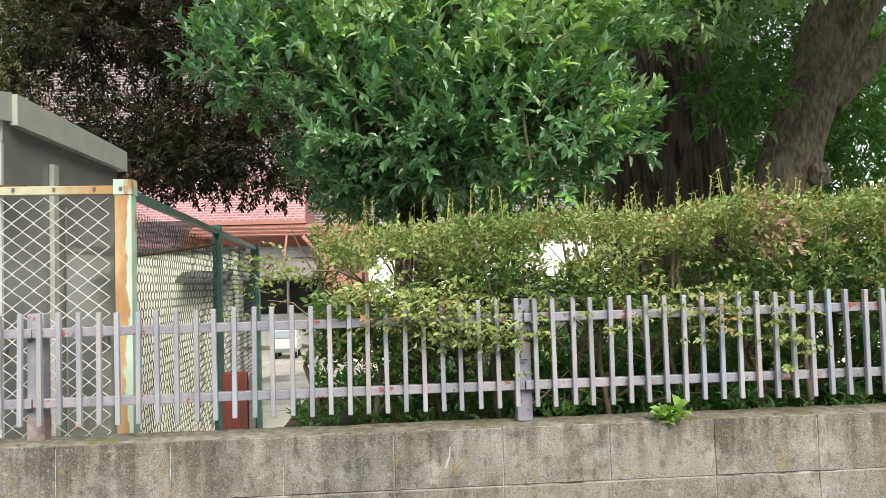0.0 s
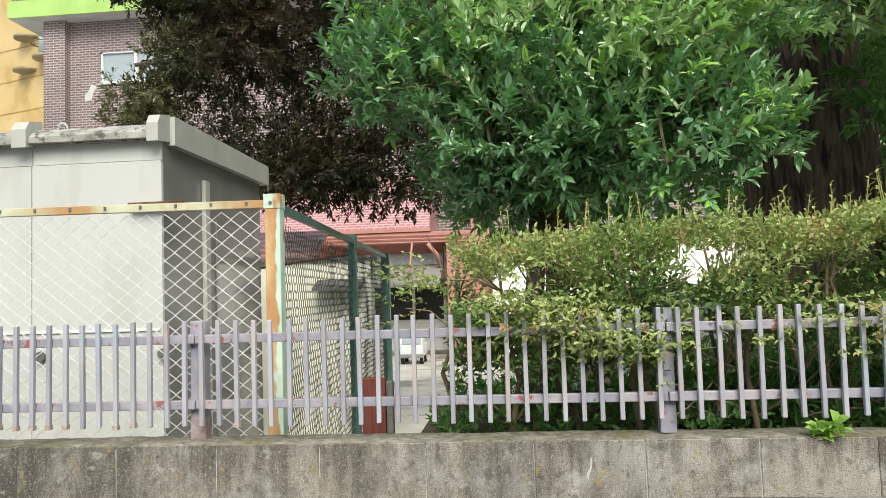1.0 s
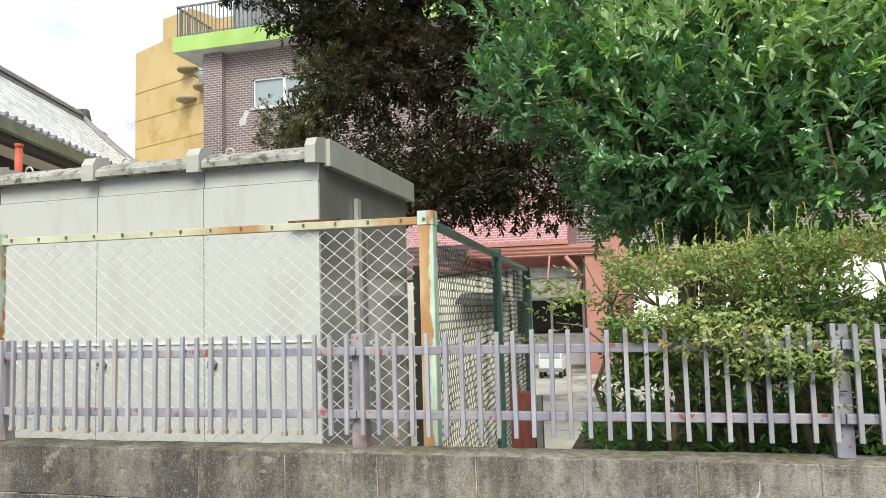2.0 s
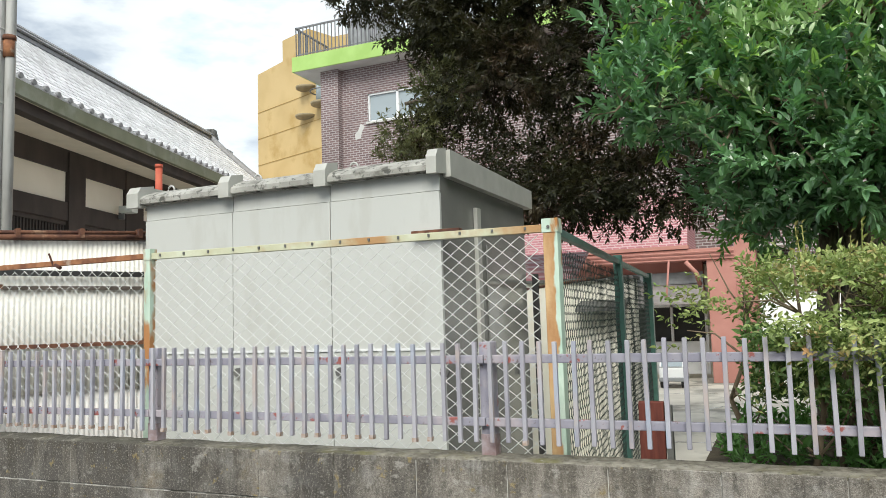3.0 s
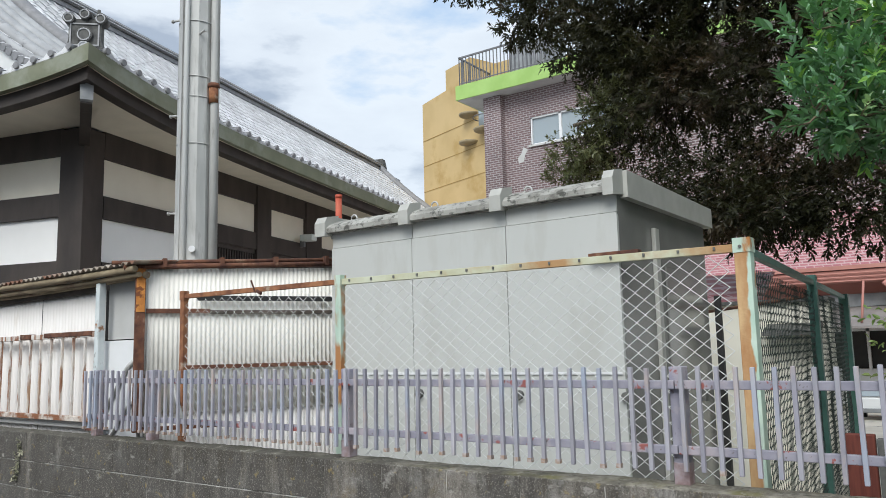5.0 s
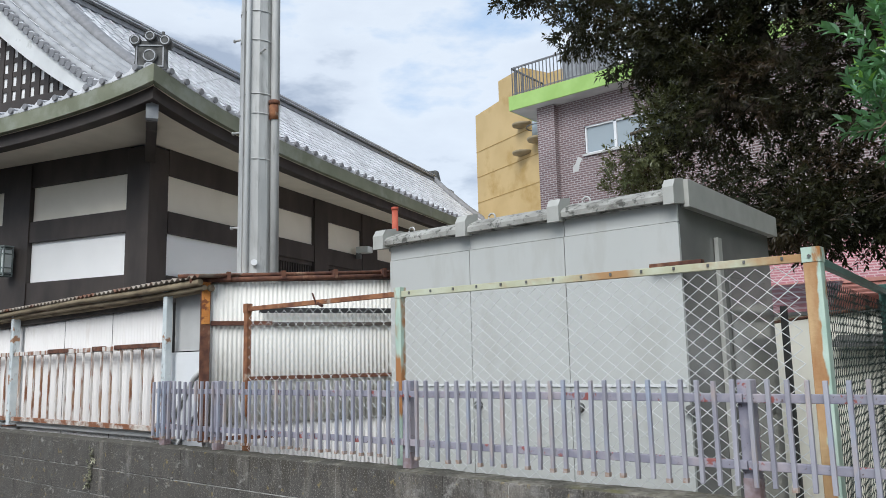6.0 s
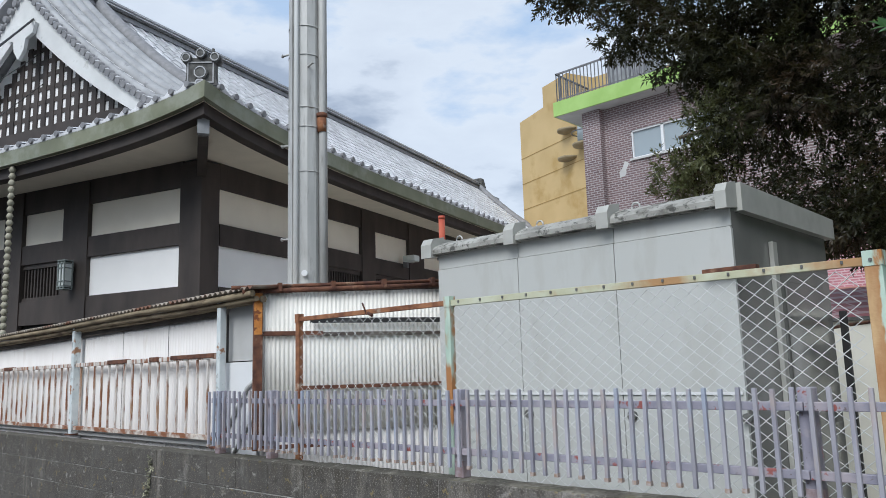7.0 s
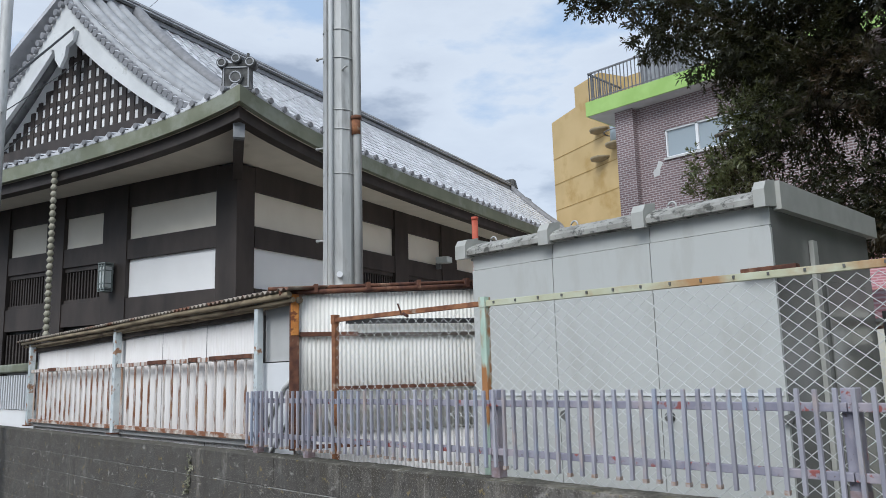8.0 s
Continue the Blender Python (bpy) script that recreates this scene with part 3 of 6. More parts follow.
link_panel(cage, (P2[0] + 0.03, P2[1]), (P1[0] - 0.03, P1[1]), 0.02, 1.86, 0.00175, M_WIRE, "galvanised chain-link wire")
link_panel(cage, (P3[0] + 0.02, P3[1]), (P2[0] - 0.03, P2[1]), 0.85, 1.86, 0.00175, M_WIRE, "galvanised chain-link wire")
spike = part("wire_end", rod([(-4.25, 2.9, 1.86), (-4.27, 2.88, 1.94)], 0.006, 5), M_RUST, cage)
knob = part("latch", rod([(-4.22, 2.885, 1.87), (-4.18, 2.885, 1.85)], 0.011, 8), M_RUST, cage)
# gate stay of bent pipe behind the pickets
part("stay_pipe", rod([(-5.05, 2.86, 1.28), (-5.0, 2.86, 1.18), (-4.9, 2.86, 1.0)], 0.014, 8), M_GALV, cage)

def hex_panel(parent, a, b, z0, z1, cell=0.05, r=0.0016):
    """Hexagonal netting with twisted upright strands, a little slack between its posts."""
    a, b = Vector(a), Vector(b)
    length = (b - a).length
    n_x, n_z = int(length / cell), int((z1 - z0) / (cell * 0.8))
    verts, faces = [], []

    def node(i, j, up):
        x = (i + 0.5 * (j % 2)) * cell
        z = z0 + (j + (0.5 if up else 0.0)) * cell * 0.8
        w = 0.012 * noise.noise(Vector((x * 3.1, z * 3.3, a.y)))
        return Vector((x + w * 0.5, w, z + 0.4 * w))

    def strand(p, q):
        d = (q - p).normalized()
        u = d.cross(Vector((0, 1, 0))).normalized() * r
        t = Vector((0, r, 0))
        k = len(verts)
        for e in (p, q):
            verts.extend([tuple(e + u), tuple(e + t), tuple(e - u), tuple(e - t)])
        for c in range(4):
            faces.append((k + c, k + (c + 1) % 4, k + 4 + (c + 1) % 4, k + 4 + c))
    for j in range(n_z):
        for i in range(n_x):
            low_, high_ = node(i, j, False), node(i, j, True)
            strand(low_, high_)
            left_ = i - 1 + (j % 2)
            for ii in (left_, left_ + 1):
                if 0 <= ii < n_x and j < n_z - 1:
                    strand(high_, node(ii, j + 1, False))
    me = bpy.data.meshes.new("wire_mesh")
    me.from_pydata(verts, [], faces)
    me.materials.append(M_GREENWIRE)
    ob = part("wire_mesh", me, None, parent, "dark green coated hexagonal netting")
    ob.matrix_local = pose(a.x, a.y, 0, 0, 0, math.degrees(math.atan2(b.y - a.y, b.x - a.x)))
    return ob


side = thing("green_mesh_fence", pose(0, 0, 0.1), "dark green coated wire mesh fence with green posts", "fence")
S1, S2, S3 = (-1.29, 3.11), (-1.45, 5.42), (-1.60, 7.75)
for i, ((px, py), w) in enumerate(((S2, 0.03), (S3, 0.04))):
    part("post", box(px - w, px + w, py - w, py + w, 0.0, 1.92 - 0.02 * i, 0.004), M_GREENPOST, side)
for a, b in ((S1, S2), (S2, S3)):
    flat_rail(side, a, b, 1.85, 1.885, 0.035, M_GREENPOST)
    hex_panel(side, a, b, 0.02, 1.85)
part("brace", rod([(S2[0], S2[1], 1.78), (-2.7, 6.75, 1.74)], 0.014, 6), M_RUST, side, "brown rusted brace")
part("post", box(-2.235, -2.19, 5.80, 5.85, 0.0, 1.84, 0.004), M_CABLE, side, "black painted post")

redboard = thing("red_brown_board", pose(-1.02, 3.9, 0.1), "weathered red-brown board standing against the mesh fence", "board")
part("board", box(-0.07, 0.06, -0.02, 0.02, 0, 1.02, 0.006), M_REDPOST, redboard)
part("back_post", box(0.066, 0.1, -0.02, 0.03, 0, 1.0, 0.004), M_JOINT, redboard)

# ---------------------------------------------------------------- grey equipment cabin
cabin = thing("equipment_cabin", pose(0, 0, 0.1), "light grey panelled equipment cabin with a mossy flat roof edge", "cabin")
CX0, CX1, CY0, CY1 = -4.64, -2.25, 4.0, 5.7
part("base_frame", box(CX0 + 0.02, CX1 - 0.012, CY0 + 0.02, CY1, 0, 2.394), M_BOXTRIM, cabin)
part("plinth", box(CX0 - 0.02, CX1 + 0.02, CY0 - 0.03, CY1 + 0.02, 0, 0.16, 0.01), M_CONC, cabin)
for a, b in ((-4.64, -3.836), (-3.836, -3.038), (-3.038, -2.25)):
    part("front_panel", box(a + 0.0025, b - 0.0025, CY0 - 0.006, CY0 + 0.018, 0.17, 2.278, 0.003), M_BOX, cabin)
    part("header_panel", box(a + 0.0025, b - 0.0025, CY0 + 0.006, CY0 + 0.019, 2.283, 2.395), M_BOX, cabin)
for y0, y1 in ((4.02, 5.7),):
    part("side_panel", box(CX1 - 0.011, CX1 - 0.002, y0, y1, 0.17, 2.39), M_BOXSIDE, cabin, "grey steel side, coloured darker for its shade")
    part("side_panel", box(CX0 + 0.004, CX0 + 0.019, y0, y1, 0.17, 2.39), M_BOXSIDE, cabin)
part("corner_strip", box(CX1 - 0.006, CX1 + 0.003, CY0 - 0.009, CY0 + 0.016, 0.17, 2.265), M_BOX, cabin)
part("side_batten", box(CX1, CX1 + 0.03, 4.56, 4.63, 0.16, 2.24, 0.004), M_BOXTRIM, cabin)
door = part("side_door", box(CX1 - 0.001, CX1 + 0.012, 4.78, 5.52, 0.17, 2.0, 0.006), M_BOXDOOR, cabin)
dh = part("door_handle", box(CX1 + 0.012, CX1 + 0.04, 5.36, 5.44, 1.05, 1.16, 0.006), M_JOINT, door)
RT = 2.395
part("roof_slab", box(CX0 - 0.02, CX1 - 0.03, CY0 - 0.03, CY1 + 0.06, RT, RT + 0.03), M_ROOFCON, cabin)
edge = [(-0.07, 0.0), (-0.07, 0.035), (-0.045, 0.06), (0.04, 0.1), (0.06, 0.1), (0.06, 0.0)]
for a, b in ((CX0 - 0.02, -3.90), (-3.80, -3.115), (-3.015, -2.275)):
    me = prism([(CY0 + p, RT + 0.005 + q) for p, q in edge], a, b, "x")
    part("roof_edge", me, M_ROOFCON, cabin, "grey roof edge with black lichen")
for x, w in ((CX0 - 0.05, 0.055), (-3.85, 0.045), (-3.065, 0.045), (CX1 - 0.012, 0.034)):
    o = [(CY0 - 0.088, RT - 0.02), (CY0 - 0.088, RT + 0.085), (CY0 - 0.055, RT + 0.135), (CY0 + 0.07, RT + 0.16), (CY0 + 0.07, RT - 0.0)]
    part("roof_cap", prism(o, x - w, x + w, "x"), M_BOXTRIM, cabin)
part("roof_side_trim", prism([(CY0 + 0.071, RT - 0.02), (CY0 + 0.071, RT + 0.15), (CY1 + 0.08, RT + 0.13), (CY1 + 0.08, RT - 0.02)], CX1 - 0.02, CX1 + 0.05, "x"), M_BOXTRIM, cabin)
part("roof_side_trim", prism([(CY0 + 0.071, RT - 0.02), (CY0 + 0.071, RT + 0.15), (CY1 + 0.08, RT + 0.13), (CY1 + 0.08, RT - 0.02)], CX0 - 0.08, CX0 - 0.02, "x"), M_BOXTRIM, cabin)
for x in (CX0 + 0.12, -3.72, -2.93, -2.36):
    ring = bmesh.new()
    pts = [(x + 0.03 * math.sin(a), CY0 + 0.13, RT + 0.13 + 0.03 * math.cos(a)) for a in (2 * math.pi * k / 12 for k in range(13))]
    tube(ring, pts, 0.007, 6, False)
    part("lifting_eye", ring, M_GALV, cabin)
part("lean_rail", box(-2.42, -2.1, 3.93, 3.985, 2.0, 2.03, 0.003), M_RUST, cabin, "rusty angle iron")
for x in (-3.03, -3.84, -2.3):
    b_ = bmesh.new()
    tube(b_, [(x + 0.06, CY0 - 0.006, 1.17), (x + 0.06, CY0 - 0.04, 1.17)], 0.03, 8)
    part("fastener", b_, M_JOINT, cabin)
# White strip on the cabin front stands in for the mesh's tension wire.
part("tension_wire_strip", box(CX0 + 0.01, CX1 - 0.01, CY0 - 0.016, CY0 - 0.007, 1.30, 1.315), M_WHITE, cabin)


# ---------------------------------------------------------------- foliage
def leaf_mesh(name, sprays, length, width, material, curl=0.15, seed=1, bent=0.25, tri=False, face=0.7):
    """Leaves as folded blades. sprays: (place, direction, leaves on it, spray length)."""
    g = np.random.default_rng(seed)
    places, dirs, ups, sizes = [], [], [], []
    for p, d, n, sl in sprays:
        d = np.asarray(d) / np.linalg.norm(d)
        ref = np.array((0, 0, 1.0)) if abs(d[2]) < 0.85 else np.array((1.0, 0, 0))
        s = np.cross(d, ref)
        s /= np.linalg.norm(s)
        t = np.cross(s, d)
        for k in range(n):
            f = (k + g.random()) / n
            a = 2.4 * k + g.uniform(-0.4, 0.4)
            out = math.cos(a) * s + math.sin(a) * t
            dd = d * (0.5 + 0.7 * f) + out * (0.9 - 0.35 * f) + g.normal(0, 0.14, 3)
            dd[2] -= bent * g.random()
            places.append(np.asarray(p) + d * sl * (f - 0.5))
            dirs.append(dd / np.linalg.norm(dd))
            ups.append(d + face * np.array((0, 0, 1.0)) + g.normal(0, 0.25, 3))
            sizes.append(length * g.uniform(0.65, 1.15))
    P, D, U, S = np.array(places), np.array(dirs), np.array(ups), np.array(sizes)[:, None]
    W = np.cross(D, U)
    W /= np.linalg.norm(W, axis=1)[:, None] + 1e-9
    N = np.cross(W, D)
    hw = S * width / length
    if tri:
        cols = [P, P + D * S * 0.5 + W * hw * 0.5, P + D * S - N * S * curl, P + D * S * 0.5 - W * hw * 0.5]
        idx = [(0, 1, 2, 3)]
    else:
        lift = N * hw * 0.22
        cols = [P, P + D * S * 0.32 + W * hw * 0.46 + lift, P + D * S * 0.68 + W * hw * 0.38 + lift - N * S * curl * 0.4, P + D * S - N * S * curl,
                P + D * S * 0.68 - W * hw * 0.38 + lift - N * S * curl * 0.4, P + D * S * 0.32 - W * hw * 0.46 + lift, P + D * S * 0.5 - N * S * curl * 0.15]
        idx = [(0, 1, 2, 6), (6, 2, 3), (0, 6, 4, 5), (6, 3, 4)]
    n = len(cols)
    V = np.stack(cols, axis=1).reshape(-1, 3)
    F = []
    for i in range(len(P)):
        o = i * n
        F.extend([tuple(o + j for j in f) for f in idx])
    me = bpy.data.meshes.new(name)
    me.from_pydata(V.tolist(), [], F)
    me.materials.append(material)
    return me


def clump_sprays(clumps, per_area, n_leaf, sl, seed, up=0.35, shell=0.45, keep=None, floor=None):
    """Sprays over the shells of ellipsoid clumps, with an uneven outline."""
    g = np.random.default_rng(seed)
    out = []
    for (cx, cy, cz), (rx, ry, rz) in clumps:
        n = int(per_area * (rx * ry + ry * rz + rx * rz) * 4.19)
        for _ in range(n):
            d = g.normal(0, 1, 3)
            d /= np.linalg.norm(d)
            q = 1 - shell * g.random() ** 1.6
            q *= 1 + 0.22 * noise.noise(Vector((d[0] * 2.2 + cx, d[1] * 2.2 + cy, d[2] * 2.2 + cz)))
            p = np.array((cx + d[0] * rx * q, cy + d[1] * ry * q, cz + d[2] * rz * q))
            if floor is not None and p[2] < floor:
                continue
            if keep and not keep(p):
                continue
            nrm = d / np.array((rx, ry, rz))
            nrm /= np.linalg.norm(nrm)
            out.append((p, nrm + np.array((0, 0, up)) + g.normal(0, 0.4, 3), n_leaf, sl))
    return out


def twigs(bm, sprays, root, every, r0=0.006, seed=2, sides=4):
    """Branchlets from the boughs to some of the sprays."""
    g = random.Random(seed)
    for p, d, n, sl in sprays[::every]:
        p = Vector(p)
        base = min(root, key=lambda q: (Vector(q) - p).length)
        base = Vector(base)
        mid = base.lerp(p, 0.55) + Vector((g.uniform(-0.06, 0.06), g.uniform(-0.06, 0.06), g.uniform(-0.02, 0.1)))
        dd = Vector(d).normalized() * sl * 0.5
        tube(bm, [base, mid, p - dd, p + dd], [r0 * 2, r0 * 1.4, r0, r0 * 0.4], sides, False)


# --- bright broadleaf in front, rooted behind the hedge
GT = 0.1
tree1 = thing("broadleaf_tree", pose(0, 0, 0), "bright glossy green broadleaf tree overhanging the hedge", "tree")
c1 = [((-0.15, 3.75, 2.45), (0.62, 0.5, 0.46)), ((0.45, 3.7, 2.4), (0.62, 0.5, 0.44)), ((-0.72, 3.75, 2.72), (0.5, 0.42, 0.28)),
      ((0.15, 3.72, 2.9), (0.85, 0.58, 0.46)), ((0.95, 3.95, 2.42), (0.34, 0.34, 0.26)), ((-0.5, 3.95, 3.12), (0.75, 0.55, 0.36)),
      ((0.75, 3.85, 3.05), (0.62, 0.55, 0.36)), ((0.1, 4.15, 2.35), (0.7, 0.4, 0.36)), ((1.55, 4.1, 3.2), (0.6, 0.5, 0.32)), ((2.5, 3.75, 3.5), (0.8, 0.6, 0.42)),
      ((-0.35, 4.2, 2.2), (0.4, 0.35, 0.25))]
s1 = clump_sprays(c1, 84, 12, 0.17, 11, up=0.8, shell=0.5)
root1 = [(0.0, 4.3, 2.35), (-0.4, 4.1, 2.65), (0.4, 4.05, 2.6), (0.1, 4.0, 3.0), (-0.6, 4.0, 3.1), (0.8, 4.0, 3.1), (0.2, 4.3, 3.6), (0.8, 4.1, 2.5), (1.4, 4.3, 3.3)]
tb = bmesh.new()
tube(tb, [(-0.04, 4.55, GT), (0.0, 4.5, 1.2), (0.02, 4.42, 2.0), (0.0, 4.3, 2.4), (0.15, 4.25, 3.2), (0.2, 4.4, 4.0)], [0.10, 0.08, 0.07, 0.06, 0.04, 0.02], 10)
part("trunk", tb, M_BARK, tree1)
tb = bmesh.new()
tube(tb, [(-0.2, 4.5, GT), (-0.14, 4.48, 1.4), (-0.1, 4.4, 2.0), (-0.3, 4.2, 2.5), (-0.6, 4.0, 3.1)], [0.07, 0.06, 0.05, 0.035, 0.015], 8)
part("trunk", tb, M_BARK, tree1)
for path in ([(0.0, 4.3, 2.35), (0.35, 4.1, 2.55), (0.8, 4.0, 2.5)], [(0.0, 4.3, 2.4), (-0.35, 4.1, 2.6), (-0.8, 3.85, 2.72)], [(0.1, 4.25, 3.0), (0.5, 4.1, 3.1), (0.9, 3.95, 3.15)], [(0.1, 4.25, 3.0), (-0.3, 4.05, 3.05), (-0.6, 3.95, 3.1)], [(0.15, 4.25, 3.1), (0.9, 4.2, 3.3), (1.6, 4.2, 3.3)]):
    part("limb", tube(bmesh.new(), path, [0.035, 0.025, 0.012], 7), M_BARK, tree1)
tb = bmesh.new()
twigs(tb, s1, root1, 9)
tagged(part("branchlet", tb, M_TWIG, tree1), kind="stuff")
# Paler leaves grow commoner upwards and eastwards: top light put into the colour.
rs = random.Random(6)
s_sunlit = [q for q in s1 if rs.random() < 1.2 * min(1, max(0, (q[0][2] - 2.25) / 0.6)) * min(1, max(0.12, (q[0][0] + 0.75) / 0.5)) * (0.75 + noise.noise(Vector(q[0]) * 1.6))]
sunlit_ids = {id(q) for q in s_sunlit}
s_old = [q for q in s1 if id(q) not in sunlit_ids]
tagged(part("crown", leaf_mesh("crown", s_old, 0.074, 0.034, M_LEAF, seed=3, bent=-0.05, curl=0.1, face=1.5), None, tree1, "glossy lance-shaped green leaves"), kind="stuff")
tagged(part("new_growth", leaf_mesh("new_growth", s_sunlit, 0.072, 0.031, M_LEAF2, seed=4, bent=-0.2, curl=0.08, face=1.3), None, tree1, "new growth, coloured paler towards the top for the light there"), kind="stuff")
young = [s for s in s1[::4] if s[0][2] > 2.45 or s[0][0] > 0.3][::1]
tagged(part("young_leaves", leaf_mesh("young_leaves", [(p + 0.05 * np.asarray(d) / np.linalg.norm(d), d, 5, 0.06) for p, d, n, sl in young], 0.08, 0.03, M_LEAFY, seed=5), None, tree1, "fresh yellow-green shoots"), kind="stuff")

# --- old tree with heavy trunks behind
tree2 = thing("old_camphor_tree", pose(0, 0, 0), "old tree with thick furrowed brown trunks behind the hedge", "tree")


def rough_trunk(path, radii, seed, sides=28, furrow=0.10):
    """A trunk with furrowed bark."""
    bm = bmesh.new()
    fine_p, fine_r = [], []
    for i in range(len(path) - 1):
        for k in range(10):
            f = k / 10
            fine_p.append(Vector(path[i]).lerp(Vector(path[i + 1]), f))
            fine_r.append(radii[i] * (1 - f) + radii[i + 1] * f)
    fine_p.append(Vector(path[-1]))
    fine_r.append(radii[-1])
    tube(bm, fine_p, fine_r, sides)
    for v in bm.verts:
        near = min(fine_p, key=lambda q: (q - v.co).length_squared)
        d = (v.co - near)
        a = math.atan2(d.y, d.x)
        w = noise.noise(Vector((math.cos(a) * 6 + seed, math.sin(a) * 6, v.co.z * 0.9))) + 0.8 * noise.noise(Vector((math.cos(a) * 2 + seed, math.sin(a) * 2, v.co.z * 2.0)))
        v.co += d * furrow * w
    return bm


part("trunk", rough_trunk([(1.95, 5.6, GT), (1.95, 5.6, 1.5), (1.92, 5.6, 2.6), (1.8, 5.6, 4.0)], [0.52, 0.46, 0.44, 0.4], 1, 80, 0.10), M_BARKD, tree2, "broad dark furrowed trunk")
part("trunk", rough_trunk([(2.3, 5.1, GT), (2.45, 5.05, 1.8), (2.66, 5.0, 2.5), (2.86, 5.0, 3.0), (3.15, 5.0, 3.6), (3.4, 5.0, 4.4)], [0.27, 0.23, 0.19, 0.19, 0.25, 0.22], 4, 64, 0.11), M_BARK, tree2, "leaning lighter trunk with a stub")
part("limb", rough_trunk([(2.9, 5.0, 2.75), (3.15, 4.95, 3.0), (3.6, 4.9, 3.35)], [0.12, 0.1, 0.08], 7, 16), M_BARK, tree2)
part("burr", rough_trunk([(2.72, 4.86, 2.22), (2.72, 4.78, 2.26)], [0.1, 0.05], 9, 12), M_BARK, tree2)
# High overhead clumps, mostly out of view, are also added to shade the trunks.
c2 = [((1.75, 4.6, 3.5), (0.8, 0.5, 0.4)), ((3.3, 3.9, 3.7), (1.0, 0.8, 0.4)), ((2.6, 4.3, 4.1), (1.4, 0.8, 0.4)), ((2.05, 4.6, 2.75), (0.3, 0.25, 0.4)), ((2.7, 5.6, 4.4), (1.5, 1.2, 0.7)), ((3.6, 5.8, 3.1), (0.7, 0.6, 0.5)), ((3.2, 6.6, 2.6), (1.0, 0.8, 0.7)),
      ((4.3, 6.0, 2.4), (1.2, 0.8, 0.8)), ((1.2, 6.8, 3.6), (1.5, 0.8, 1.2)), ((3.0, 7.2, 4.2), (2.4, 0.8, 1.2)), ((0.8, 6.8, 5.6), (2.2, 1.2, 1.0)), ((3.0, 5.8, 6.0), (2.4, 1.8, 1.2)), ((1.1, 5.3, 2.55), (0.35, 0.3, 0.3)),
      ((0.9, 8.4, 3.5), (1.5, 0.6, 1.25)), ((3.2, 8.6, 3.3), (1.8, 0.6, 1.4)), ((5.6, 8.4, 2.6), (1.8, 0.7, 1.6)), ((2.2, 8.6, 4.8), (2.6, 0.8, 1.2)), ((5.2, 7.4, 4.6), (1.6, 1.0, 1.2)), ((4.2, 6.6, 1.6), (1.2, 0.5, 0.5)), ((2.5, 6.5, 3.2), (0.7, 0.4, 0.9)), ((1.0, 7.6, 2.4), (1.1, 0.5, 0.45)), ((-0.35, 7.9, 2.45), (0.7, 0.4, 0.4)), ((4.4, 7.0, 3.6), (1.0, 0.6, 0.8)), ((4.2, 7.0, 2.4), (1.1, 0.5, 0.7)), ((5.4, 6.6, 2.6), (1.1, 0.5, 0.8))]
s2 = clump_sprays(c2, 34, 9, 0.15, 21, up=0.2, shell=0.6)
tagged(part("crown", leaf_mesh("crown", s2, 0.1, 0.036, M_UNDER, seed=8), None, tree2, "shaded deep green leaves"), kind="stuff")

# --- dark brownish evergreen behind the cabin
tree3 = thing("dark_evergreen_tree", pose(0, 0, 0), "dark brownish evergreen with small leaves beside the cabin", "tree")
c3 = [((-2.1, 7.0, 5.0), (0.7, 0.5, 0.5)), ((-2.3, 7.0, 5.7), (0.8, 0.5, 0.5)), ((-3.0, 6.7, 3.02), (0.5, 0.4, 0.26)), ((-2.2, 6.6, 2.75), (0.5, 0.4, 0.3)), ((-0.2, 7.3, 3.9), (0.9, 0.6, 0.8)), ((-0.3, 7.5, 5.2), (1.2, 0.8, 0.9)), ((-2.8, 7.2, 4.1), (0.95, 0.9, 0.75)), ((-3.35, 7.2, 5.0), (0.8, 0.9, 0.65)), ((-2.3, 7.2, 3.2), (0.85, 0.7, 0.55)), ((-1.6, 7.1, 2.85), (0.6, 0.6, 0.42)), ((-3.7, 7.1, 3.6), (0.42, 0.4, 0.28)),
      ((-1.9, 7.3, 4.3), (1.3, 1.0, 0.9)), ((-4.2, 7.3, 5.95), (0.95, 1.0, 0.5)), ((-2.4, 7.4, 5.6), (1.8, 1.3, 0.9)), ((-0.9, 7.0, 3.3), (0.9, 0.7, 0.7)), ((-2.75, 7.1, 2.72), (0.4, 0.5, 0.22)), ((-1.0, 7.3, 5.0), (1.5, 1.2, 1.0)), ((-3.3, 7.3, 6.9), (2.2, 1.4, 0.9)), ((-2.0, 7.0, 2.66), (0.62, 0.5, 0.34)), ((-5.15, 7.3, 6.5), (0.6, 0.8, 0.34)), ((-3.1, 7.6, 4.6), (1.0, 0.6, 0.9)), ((-1.3, 7.0, 2.62), (0.5, 0.5, 0.32)), ((-4.35, 7.1, 5.3), (0.6, 0.6, 0.3)), ((-3.6, 7.1, 4.75), (0.6, 0.6, 0.3)), ((-5.3, 7.2, 6.1), (0.5, 0.6, 0.22))]
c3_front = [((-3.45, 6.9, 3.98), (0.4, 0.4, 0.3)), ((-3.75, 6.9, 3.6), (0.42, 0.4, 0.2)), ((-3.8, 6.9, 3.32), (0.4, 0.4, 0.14))]


